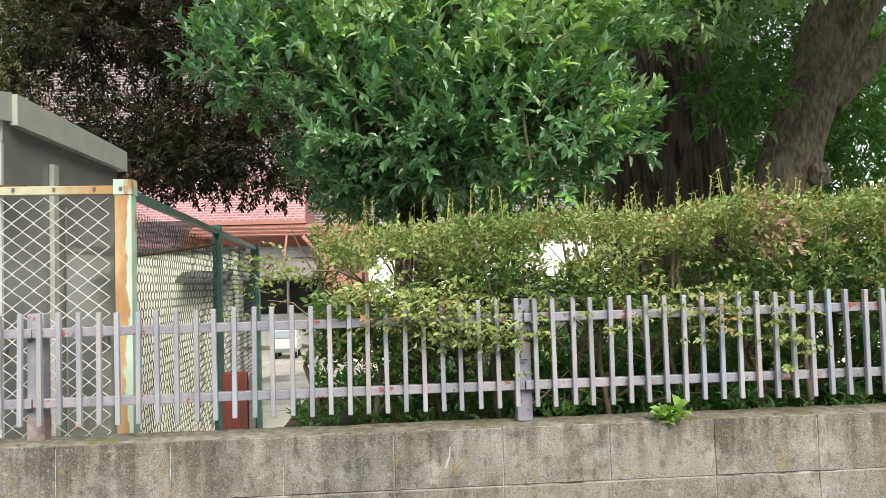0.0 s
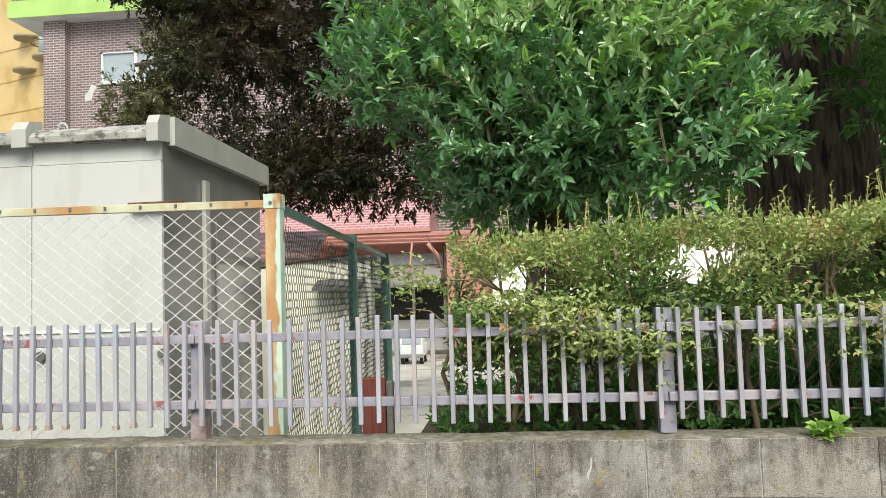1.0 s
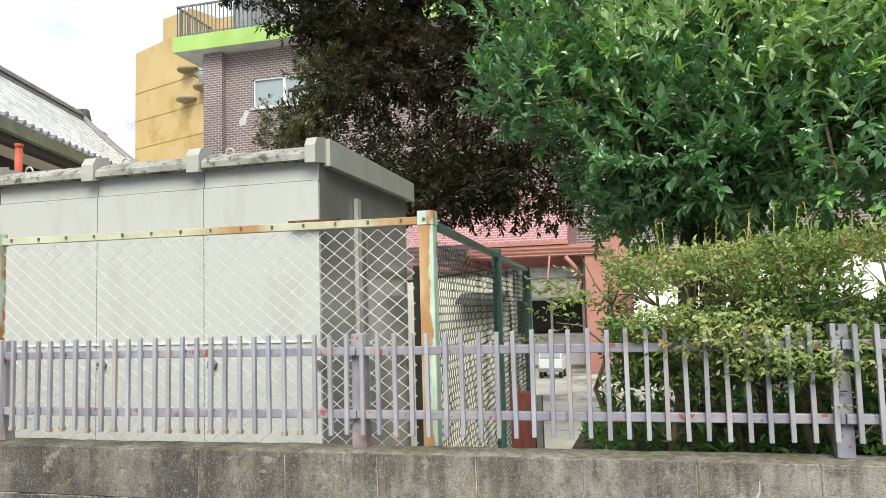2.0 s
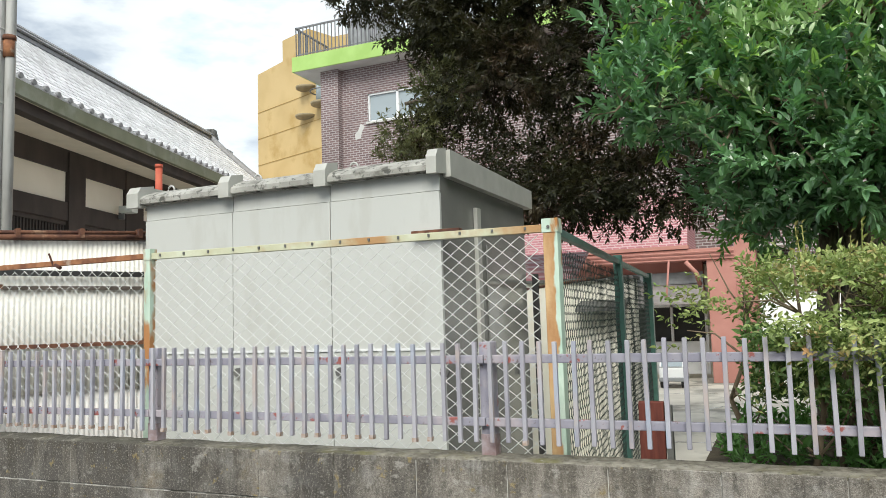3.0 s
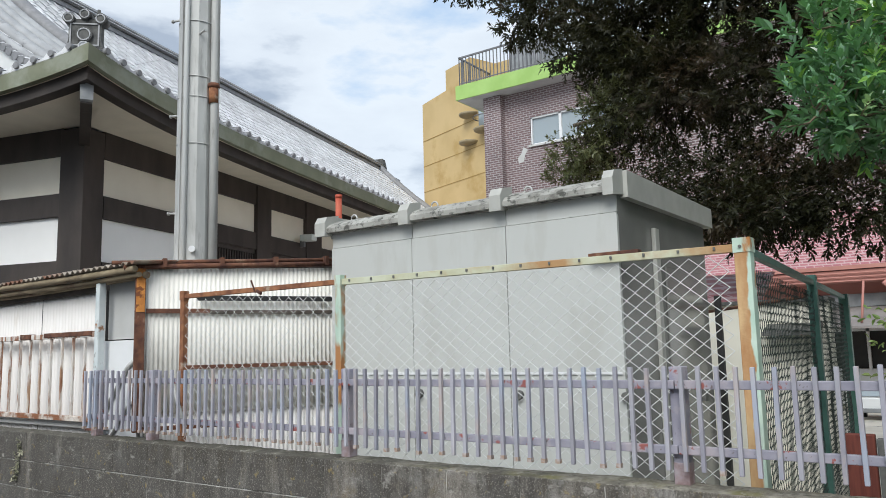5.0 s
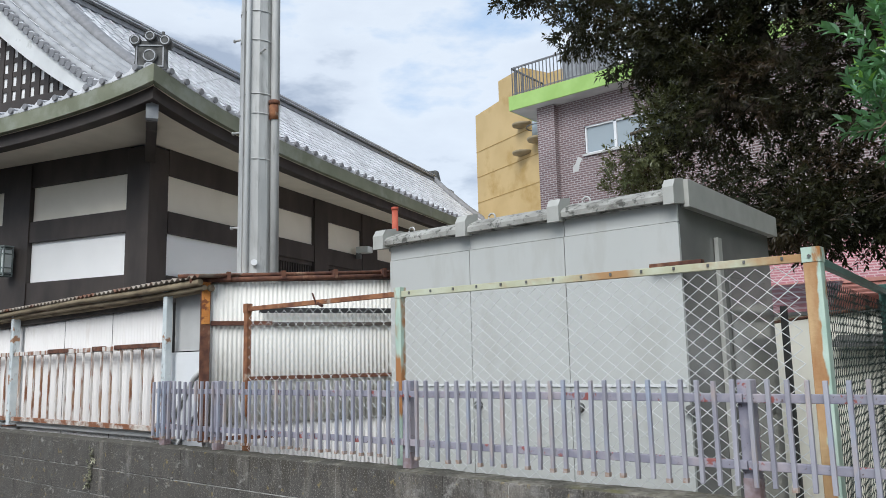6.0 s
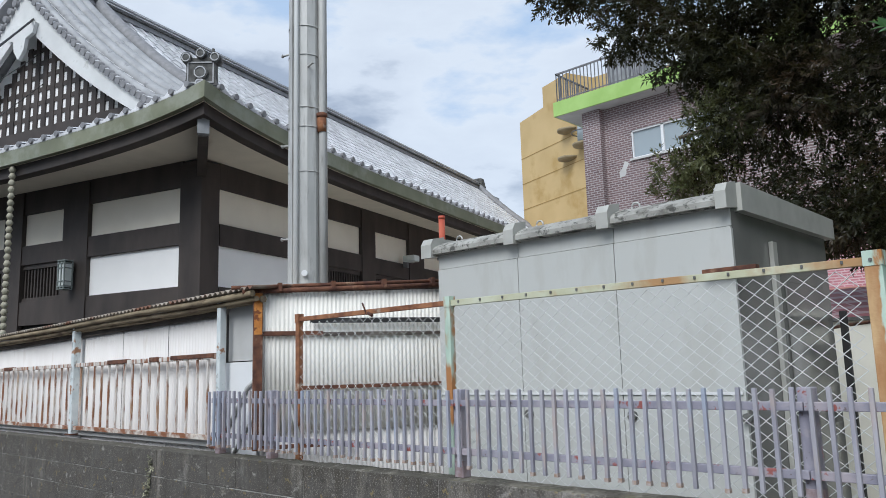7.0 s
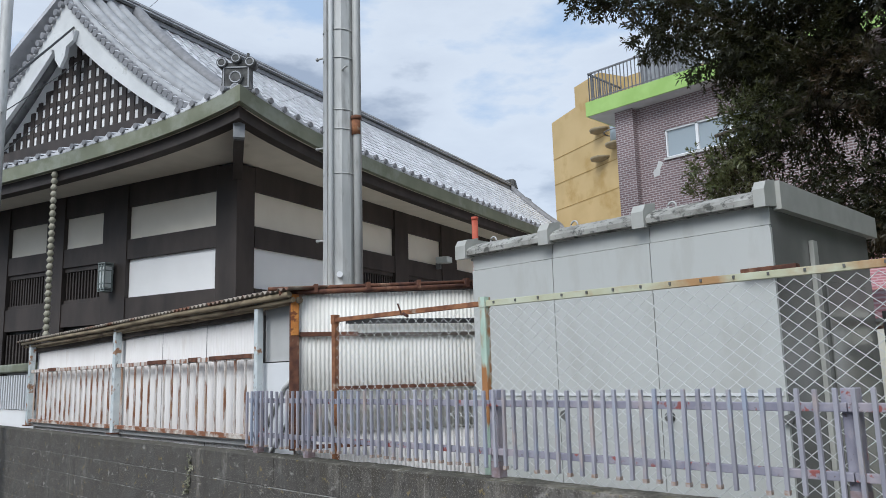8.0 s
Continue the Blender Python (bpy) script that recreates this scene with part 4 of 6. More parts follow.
def open_gap(p):
    """Lets the crown break into separate sprays with holes between them."""
    if ((p[0] + 2.7) / 0.17) ** 2 + ((p[2] - 3.65) / 0.27) ** 2 < 1:
        return False
    return noise.noise(Vector((p[0] * 1.5, p[1] * 1.0, p[2] * 1.6 + 3.0))) < 0.30


s3 = clump_sprays(c3, 95, 11, 0.14, 31, up=0.1, shell=0.75, keep=open_gap)
s3_front = clump_sprays(c3_front, 110, 12, 0.13, 33, up=0.25, shell=0.7)
part("trunk", rough_trunk([(0.7, 8.2, GT), (0.5, 8.2, 2.6), (-1.2, 7.8, 3.7), (-2.6, 7.5, 4.6), (-3.3, 7.3, 6.6)], [0.17, 0.14, 0.11, 0.08, 0.05], 12, 16, 0.06), M_BARK, tree3)
for path in ([(-1.6, 7.7, 3.7), (-2.9, 7.0, 4.0), (-3.9, 6.9, 3.9)], [(-2.6, 7.45, 4.2), (-3.4, 7.2, 4.9), (-4.4, 7.2, 5.7), (-5.1, 7.3, 6.4)], [(0.3, 8.1, 2.8), (-0.4, 7.5, 3.1), (-0.9, 7.0, 3.3)], [(-1.5, 7.7, 3.5), (-1.2, 7.4, 4.2), (-1.0, 7.3, 5.0)], [(-1.3, 7.75, 3.2), (-2.2, 7.2, 3.1), (-2.9, 7.0, 2.75)]):
    part("limb", tube(bmesh.new(), path, [0.06, 0.04, 0.02, 0.01][:len(path)], 7), M_BARK, tree3)
tb = bmesh.new()
root3 = [(-3.4, 7.15, 3.88), (-3.9, 7.0, 3.9), (-3.0, 7.2, 3.85), (-3.4, 7.2, 4.9), (-4.4, 7.2, 5.7), (-1.5, 7.2, 3.0), (-0.9, 7.0, 3.3), (-1.6, 7.3, 4.2), (-2.5, 7.2, 2.9), (-2.6, 7.45, 4.2), (-3.0, 7.4, 5.2)]
twigs(tb, s3, root3, 40, 0.005)
tagged(part("branchlet", tb, M_BARKD, tree3), kind="stuff")
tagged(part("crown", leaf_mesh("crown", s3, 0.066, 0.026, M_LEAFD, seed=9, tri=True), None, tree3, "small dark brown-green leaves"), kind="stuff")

tagged(part("front_sprays", leaf_mesh("front_sprays", s3_front, 0.062, 0.022, M_LEAFO, seed=10, tri=True), None, tree3, "sprays in paler olive that stands for sun on this side"), kind="stuff")

# --- hedge
bed = part("planting_bed", box(-0.75, 30, 2.81, 4.6, 0.1, 0.86), M_SOIL)
tagged(bed, "raised bed of dark soil behind the wall", "planting bed", kind="structure")
hedge = thing("hedge", pose(0, 0, 0.86), "loosely clipped yellow-green hedge behind the picket fence", "hedge")
g = np.random.default_rng(44)


def hedge_top(x):
    return 1.79 + 0.12 * noise.noise(Vector((x * 1.7, 3, 0))) + 0.07 * min(1, max(0, x - 0.3))


hs, low, shoots = [], [], []
for _ in range(9500):
    x = g.uniform(-0.5, 3.6)
    y = 3.05 + g.uniform(-0.36, 0.42)
    top = hedge_top(x)
    z = top - 0.55 * g.random() ** 1.3
    gap = noise.noise(Vector((x * 3.1, y * 0.8, z * 4.2 + 7)))
    if z < top - 0.09 and gap > 0.12:
        continue
    if x < -0.3 and z > 1.74 and g.random() < 0.6:
        continue
    spray = (np.array((x, y, z)), np.array((g.normal(0, 0.7), g.normal(-0.25, 0.6), 0.55)), 7, 0.09)
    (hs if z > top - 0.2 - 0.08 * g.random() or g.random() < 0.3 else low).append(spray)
for _ in range(650):      # loose sprays down to and through the pickets
    x = g.uniform(-0.45, 3.6)
    z = g.uniform(1.34, 1.55)
    if noise.noise(Vector((x * 2.3, 0, 5))) < 0.0:
        continue
    hs.append((np.array((x, g.uniform(2.66, 3.0), z)), np.array((g.normal(0, 0.8), -0.5, 0.2)), 7, 0.1))
for cx, cz, n_, sx, sz in ((-0.05, 1.44, 150, 0.13, 0.05), (0.16, 1.36, 120, 0.1, 0.05), (-0.25, 1.5, 90, 0.1, 0.05), (1.0, 1.42, 90, 0.14, 0.06), (1.32, 1.3, 40, 0.05, 0.07)):
    for _ in range(n_):
        hs.append((np.array((cx + g.normal(0, sx), g.uniform(2.6, 2.82), cz + g.normal(0, sz))), np.array((g.normal(0, 0.8), -0.5, 0.1)), 6, 0.08))
for k in range(40):       # the trailing end at the yard side
    hs.append((np.array((-0.62 + g.normal(0, 0.1), 2.98 + g.normal(0, 0.08), 1.60 + g.normal(0, 0.05))), np.array((-0.8, g.normal(0, 0.3), g.normal(0, 0.3))), 7, 0.12))
tagged(part("leaves", leaf_mesh("leaves", [(p - np.array((0, 0, 0.86)), d, n, sl) for p, d, n, sl in hs], 0.029, 0.0165, M_HEDGE, seed=13), None, hedge, "small yellow-green leaves, some bronze"), kind="stuff")
tagged(part("inner_leaves", leaf_mesh("inner_leaves", [(p - np.array((0, 0, 0.86)), d, n, sl) for p, d, n, sl in low], 0.036, 0.02, M_INNER, seed=14), None, hedge, "inner leaves, coloured darker for the shade inside the hedge"), kind="stuff")
tb = bmesh.new()
rg = random.Random(8)
for k in range(34):
    x = -0.45 + k * 0.12 + rg.uniform(-0.05, 0.05)
    y = 3.1 + rg.uniform(-0.15, 0.2)
    pts, r = [Vector((x, y, -0.02))], []
    n = 5
    for i in range(1, n + 1):
        pts.append(pts[-1] + Vector((rg.uniform(-0.07, 0.07), rg.uniform(-0.05, 0.04), 0.9 / n)))
    tube(tb, pts, [0.016 * (1 - 0.14 * i) for i in range(n + 1)], 6)
    for _ in range(9):
        b0 = pts[rg.randrange(1, n)]
        e0 = b0 + Vector((rg.uniform(-0.3, 0.3), rg.uniform(-0.3, 0.2), rg.uniform(0.0, 0.3)))
        tube(tb, [b0, b0.lerp(e0, 0.5) + Vector((0, 0, rg.uniform(-0.04, 0.06))), e0], [0.006, 0.004, 0.002], 4)
tagged(part("stem", tb, M_TWIG, hedge, "tangled brown stems"), kind="stuff")
dry = [(np.array((1.36 + g.normal(0, 0.07), g.uniform(2.72, 2.85), 0.86 + g.normal(0, 0.06))), np.array((g.normal(0, 0.6), -0.5, g.normal(-0.2, 0.5))), 5, 0.07) for _ in range(34)]
tagged(part("dry_leaves", leaf_mesh("dry_leaves", dry, 0.04, 0.02, M_DRY, seed=16), None, hedge, "withered tan leaves caught in the hedge"), kind="stuff")
tb = bmesh.new()
ss = []
for k in range(120):
    x = rg.uniform(-0.4, 3.5) if k % 2 else rg.uniform(0.7, 1.6)
    y = rg.uniform(2.8, 3.4)
    z0 = hedge_top(x) - 0.1 - 0.86
    h = rg.uniform(0.08, 0.24)
    tip = Vector((x + rg.uniform(-0.03, 0.03), y + rg.uniform(-0.03, 0.03), z0 + h))
    tube(tb, [(x, y, z0 - 0.03), (x, y, z0), tip], [0.003, 0.0028, 0.0018], 4)
    for i in range(4):
        ss.append((np.array(tip) - np.array((0, 0, 0.035 * i)), np.array((0.1, 0, 1.0)), 2, 0.02))
tagged(part("shoot", tb, M_SHOOT, hedge, "upright yellowish shoots"), kind="stuff")
tagged(part("shoot_leaves", leaf_mesh("shoot_leaves", ss, 0.028, 0.014, M_SHOOT, seed=15), None, hedge), kind="stuff")

cover = thing("ground_cover", pose(0, 0, 0.86), "dark green low leafy plants under the hedge", "ground cover", kind="stuff")
us = []
for _ in range(1500):
    x, y = g.uniform(-0.62, 3.6), g.uniform(2.84, 4.3)
    us.append((np.array((x, y, 0.05 + 0.26 * g.random() * (0.6 + 0.6 * noise.noise(Vector((x * 2, y * 2, 1)))))), np.array((g.normal(0, 0.6), -0.3, 0.8)), 7, 0.08))
for _ in range(1900):
    x, y = g.uniform(0.35, 3.6), g.uniform(3.5, 4.4)
    h_ = 0.40 + 0.16 * noise.noise(Vector((x * 1.9, y * 1.5, 6)))
    us.append((np.array((x, y, h_ * g.random() ** 0.7)), np.array((g.normal(0, 0.6), -0.5, 0.6)), 7, 0.08))
tagged(part("leaves", leaf_mesh("leaves", us, 0.05, 0.026, M_COVER, seed=17), None, cover), kind="stuff")

vine = thing("creeper_tuft", pose(0.83, 2.645, 1.022), "light green creeper tuft hanging over the wall coping", "plant")
g = np.random.default_rng(71)
vs = [(np.array((np.clip(g.normal(0, 0.05), -0.07, 0.07), g.normal(0, 0.03), g.normal(0.0, 0.03))), np.array((g.normal(0, 0.6), -0.6, 0.5)), 5, 0.04) for _ in range(7)]
part("leaves", leaf_mesh("leaves", vs, 0.05, 0.042, M_VINE, seed=19), None, vine)
# ---------------------------------------------------------------- corrugated shed and rusty railing along the wall
def corrugated(length, z0, z1, pitch=0.076, amp=0.009, ztop=None, thick=0.002):
    """A corrugated sheet in the x-z plane, waves along x; ztop: the height of the far upper corner."""
    bm = bmesh.new()
    n = int(length / pitch * 8)
    for side_ in (0,):
        prev = None
        for i in range(n + 1):
            x = length * i / n
            y = amp * math.sin(2 * math.pi * x / pitch)
            zt = z1 + ((ztop - z1) * x / length if ztop else 0)
            cur = (bm.verts.new((x, y, z0)), bm.verts.new((x, y, zt)))
            if prev:
                f = bm.faces.new((prev[0], cur[0], cur[1], prev[1]))
                f.smooth = True
            prev = cur
    r = bmesh.ops.extrude_face_region(bm, geom=bm.faces[:])
    for v in r["geom"]:
        if isinstance(v, bmesh.types.BMVert):
            v.co.y += thick
    return bm


railing = thing("rusty_railing", pose(0, 2.9, 0.0), "white painted railing with heavy rust runs on the block wall", "railing")
RX = [-11.95, -9.0, -6.05]
for x in RX:
    w_ = 0.036 if x < -7 else 0.028
    p = part("post", box(x - w_, x + w_, -w_, w_, 1.033, 2.235 + 0.0125 * (x + 2.8), 0.006), M_BLUEWHITE, railing, "pale blue post with rust spots")
    part("base_plate", box(x - 0.06, x + 0.06, -0.06, 0.06, 1.031, 1.045), M_RUST, p)
picket2_me = mesh_of("bar", box(-0.009, 0.009, -0.009, 0.009, 1.125, 1.735), M_WHITERUST)
for a, b in zip(RX, RX[1:]):
    part("top_rail", box(a + 0.05, b - 0.05, -0.02, 0.02, 1.735, 1.775, 0.003), M_WHITERUST, railing)
    part("bottom_rail", box(a + 0.05, b - 0.05, -0.02, 0.02, 1.085, 1.125, 0.003), M_RUSTBAR, railing, "bottom rail eaten by rust")
    for k in range(16):
        at(part("bar", picket2_me, None, railing), a + 0.16 + k * (b - a - 0.36) / 15, 0, 0)
for a, b, z in ((-8.15, -7.72, 1.742), (-6.85, -6.12, 1.745), (-7.25, -7.08, 1.74), (-11.2, -10.9, 1.742)):
    part("rust_scale", box(a, b, -0.028, 0.024, z, 1.782, 0.004), M_RUST, railing, "flaking brown rust")

kerb = part("railing_kerb", box(-11.98, -6.1, 2.935, 2.975, 1.028, 1.078, 0.006), M_CONC)
tagged(kerb, "low grey concrete kerb under the rusty railing", "kerb", kind="structure")


def roof_drop(x):
    return 0.0125 * (x + 2.8)


shed = thing("corrugated_shed", pose(0, 0, 0.1), "lean-to of white corrugated sheets with a brown rusted roof", "shed")
for a, b in ((-12.0, -9.0), (-9.0, -8.05), (-8.04, -7.12), (-7.11, -6.12)):
    o = part("wall_sheet", corrugated(b - a, 0.0, 2.08 + roof_drop(a) + 0.02, 0.05, 0.004, 2.08 + roof_drop(b) + 0.02), M_CORRW, shed)
    at(o, a, 2.985 + 0.004 * (a > -8), 0)

# weathered board between wall sheets and roof, coloured dark for the eave's shade
part("eave_shade_board", prism([(-12.0, 2.03 + roof_drop(-12.0)), (-6.12, 2.03 + roof_drop(-6.12)), (-6.12, 2.135 + roof_drop(-6.12)), (-12.0, 2.135 + roof_drop(-12.0))], 2.955, 2.976, "y"), M_EAVEBOARD, shed, "weathered eave board, coloured dark for the shade there")
# roof sheet, waves seen at its front edge
rb = bmesh.new()
n = 400
prev = None
for i in range(n + 1):
    x = -12.35 + 6.9 * i / n
    w = 0.014 * math.sin(2 * math.pi * x / 0.078)
    cur = [rb.verts.new((x, y, z + w + roof_drop(x))) for y, z in ((2.80, 2.19), (3.3, 2.23), (3.9, 2.28))]
    if prev:
        for k in range(2):
            rb.faces.new((prev[k], cur[k], cur[k + 1], prev[k + 1])).smooth = True
    prev = cur
r = bmesh.ops.extrude_face_region(rb, geom=rb.faces[:])
for v in r["geom"]:
    if isinstance(v, bmesh.types.BMVert):
        v.co.z -= 0.006
part("roof_sheet", rb, mat("weathered_brown_sheet", (0.2, 0.16, 0.12), (0.36, 0.32, 0.27), 5, 0.85, 0.2, 60, stain=(0.17, 0.08, 0.05), stain_scale=3), shed, "brown weathered corrugated roof")
for y, z, r_ in ((2.835, 2.150, 0.024), (2.875, 2.105, 0.02), (2.94, 2.10, 0.027), (3.4, 2.19, 0.03)):
    part("purlin", rod([(-12.2 + 0.957 * k, y + 0.008 * math.sin(k * 2.1 + y * 9), z + roof_drop(-12.2 + 0.957 * k) + 0.007 * math.sin(k * 1.7 + y * 20)) for k in range(8)], [r_ * (0.85 + 0.03 * k) for k in range(8)], 8), M_ROUNDWOOD, shed, "crooked weathered round timber")
part("end_panel", box(-6.11, -5.6, 3.005, 3.03, 1.61, 2.1), M_CONC, shed, "grey end panel")
part("white_board", box(-6.11, -5.6, 2.975, 3.0, 0.0, 1.6), M_WHITE, shed)
part("stair_rail", rod([(-6.1, 2.96, 1.0), (-5.75, 2.96, 1.4), (-5.64, 2.96, 1.46)], 0.017), M_GALV, shed)
part("stair_rail", rod([(-6.1, 2.96, 0.72), (-5.75, 2.96, 1.1), (-5.64, 2.96, 1.16)], 0.012), M_GALV, shed)

# side wall of the shed, going back beside the cabin
A, B = Vector((-5.57, 2.93)), Vector((-4.85, 4.30))
ang = math.degrees(math.atan2(B.y - A.y, B.x - A.x))
ln = (B - A).length
sw = thing("corrugated_side_wall", pose(A.x, A.y, 0.1, 0, 0, ang), "cream corrugated sheet wall on a rusty brown frame", "wall sheet")
part("wall_sheet", corrugated(ln, 1.05, 2.12, 0.034, 0.005, 2.17), M_CORR, sw, "cream corrugated sheet")
at(part("lower_sheet", corrugated(ln, 0.0, 1.4, 0.034, 0.005), M_CORRW, sw), 0, 0.03, 0)
part("frame_post", box(-0.035, 0.035, -0.045, 0.02, 0.93, 2.14, 0.004), M_RUST, sw, "rusted angle post")
part("rust_flare", box(-0.03, 0.03, -0.049, -0.045, 1.80, 2.12), mat("bright_orange_rust", (0.46, 0.17, 0.04), (0.62, 0.27, 0.07), 14, 0.9, 0.3, 90, stain=(0.2, 0.07, 0.03), stain_scale=16, stain_lo=0.55, stain_hi=0.62), sw, "bright orange rust scale")
part("top_pipe", rod([(-0.12, -0.03, 2.13), (ln, -0.03, 2.20)], 0.02), M_RUST, sw)
part("top_pipe", rod([(-0.2, 0.02, 2.165), (ln, 0.02, 2.24)], 0.016), M_RUST, sw)
part("mid_rail", box(0.04, 0.5, -0.035, -0.012, 1.79, 1.825, 0.003), M_RUST, sw)
part("mid_rail", box(0.502, ln, -0.034, -0.012, 1.785, 1.815, 0.003), M_EAVEBOARD, sw)
part("dark_rail", box(0.4, ln, -0.06, -0.03, 1.885, 1.925, 0.003), M_DARK, sw, "dark painted rail")
part("low_edge", box(0.3, ln, -0.03, -0.01, 1.37, 1.40), M_RUST, sw)
for k in range(4):
    part("pipe_clamp", box(0.15 + k * 0.42, 0.18 + k * 0.42, -0.06, 0.04, 2.135 + 0.017 * k, 2.20 + 0.02 * k), M_RUST, sw)
part("bottom_rail", box(0.0, 0.75, -0.05, -0.02, 0.935, 0.965), M_RUST, sw)

# ---------------------------------------------------------------- steel pole with conduit
pole = thing("steel_utility_pole", pose(-5.62, 3.42, 0.1), "galvanised steel utility pole with conduit, bands and climbing pegs", "utility pole")
pb = bmesh.new()
tube(pb, [(0, 0, 0), (0, 0, 2.4), (0.0, 0, 9.0)], [0.15, 0.147, 0.125], 12)
for f in pb.faces:
    f.smooth = False
part("shaft", pb, M_GALV, pole)
part("conduit", rod([(0.17, 0.06, 0), (0.165, 0.06, 9)], 0.036, 10), M_GALV, pole)
part("conduit_cap", rod([(0.168, 0.05, 3.51), (0.168, 0.05, 3.64)], 0.04, 10), M_ORRUST, pole)
part("conduit_collar", rod([(0.168, 0.05, 3.64), (0.168, 0.05, 3.675)], 0.046, 10), M_RUST, pole)
part("front_conduit", rod([(0.075, -0.15, 0), (0.065, -0.135, 9)], 0.02, 8), M_CONDUIT, pole, "pale conduit")
part("cable", rod([(-0.16, -0.02, 0), (-0.14, -0.02, 9)], 0.012, 6), M_GALV, pole)
part("seam", box(-0.012, 0.02, -0.152, -0.12, 0, 9.0), M_GALV, pole)
for z in (2.2, 3.16, 3.55, 3.72, 4.19, 4.45, 5.1, 5.9):
    rb = bmesh.new()
    tube(rb, [(0.0, 0, z), (0.0, 0, z + 0.010)], 0.1535 - 0.0038 * z * 0.5, 16)
    part("band", rb, M_GALV, pole)
for k, z in enumerate((2.62, 4.08, 3.44, 4.9, 4.27, 5.7, 5.1)):
    s = -1 if k % 2 == 0 else 1
    peg = part("peg", rod([(s * 0.12, -0.06, z), (s * 0.22, -0.08, z + 0.006)], 0.009, 6), M_GALV, pole)
    part("peg_head", rod([(s * 0.215, -0.079, z + 0.005), (s * 0.227, -0.081, z + 0.006)], 0.016, 6), M_GALV, peg)
part("hole_plate", rod([(0.125, -0.1, 2.3), (0.137, -0.112, 2.3)], 0.026, 10), M_WHITE, pole)

redpipe = thing("red_pipe", pose(-6.9, 6.45, 0.1), "orange-red painted standpipe behind the cabin", "pipe")
part("pipe", rod([(0, 0, 0), (0, 0, 3.36)], 0.04, 10), M_REDPIPE, redpipe)
part("cap", rod([(0, 0, 3.36), (0, 0, 3.4)], 0.046, 10), M_REDPIPE, redpipe)

pole2 = thing("street_pole", pose(-12.0, 2.32, 0.0), "slim galvanised pole with pegs and cables at the street", "utility pole")
part("shaft", rod([(0, 0, 0), (0, 0, 10)], [0.085, 0.075], 12), M_GALV, pole2)
for k, z in enumerate((2.9, 3.5, 4.1, 4.7, 5.3, 5.9)):
    part("peg", rod([(0.07, 0, z), (0.17, -0.02, z)], 0.009, 6), M_GALV, pole2)
wires = thing("overhead_cables", pose(0, 0, 0), "thin black overhead cables", "cable")
for a, b, r_ in (((-12.0, 2.32, 5.72), (-22.9, 8.7, 14.8), 0.02), ((-12.0, 2.32, 5.3), (-23.5, 9.4, 13.9), 0.008), ((-12.0, 2.32, 4.7), (-24.0, 9.9, 13.6), 0.007)):
    a, b = Vector(a), Vector(b)
    part("cable", rod([a.lerp(b, k / 12) + Vector((0, 0, -0.5 * (k / 12) * (1 - k / 12))) for k in range(13)], r_, 5), M_CABLE, wires)

# ---------------------------------------------------------------- temple hall
TH = 16.5
temple = thing("temple_hall", pose(-10.9, 5.37, 0.0, 0, 0, TH), "Japanese temple hall with white plaster, dark timber and grey tiled roof", "temple")
LX, LY, EV = 10.8, 22.4, 1.3                       # length along the street, depth, eaves
part("core", box(-LX, -0.3, 0.3, LY, 0.1, 4.93), M_DARK, temple)


def fpanel(name, a, b, z0, z1, depth, material, face, label="", parent=None):
    """A panel on the street face ('L', a and b from the corner to the west) or on the yard face ('R')."""
    if face == "L":
        bm = box(-b, -a, depth, depth + 0.1, z0, z1, 0.004)
    else:
        bm = box(-depth - 0.1, -depth, a, b, z0, z1, 0.004)
    return part(name, bm, material, parent or temple, label)


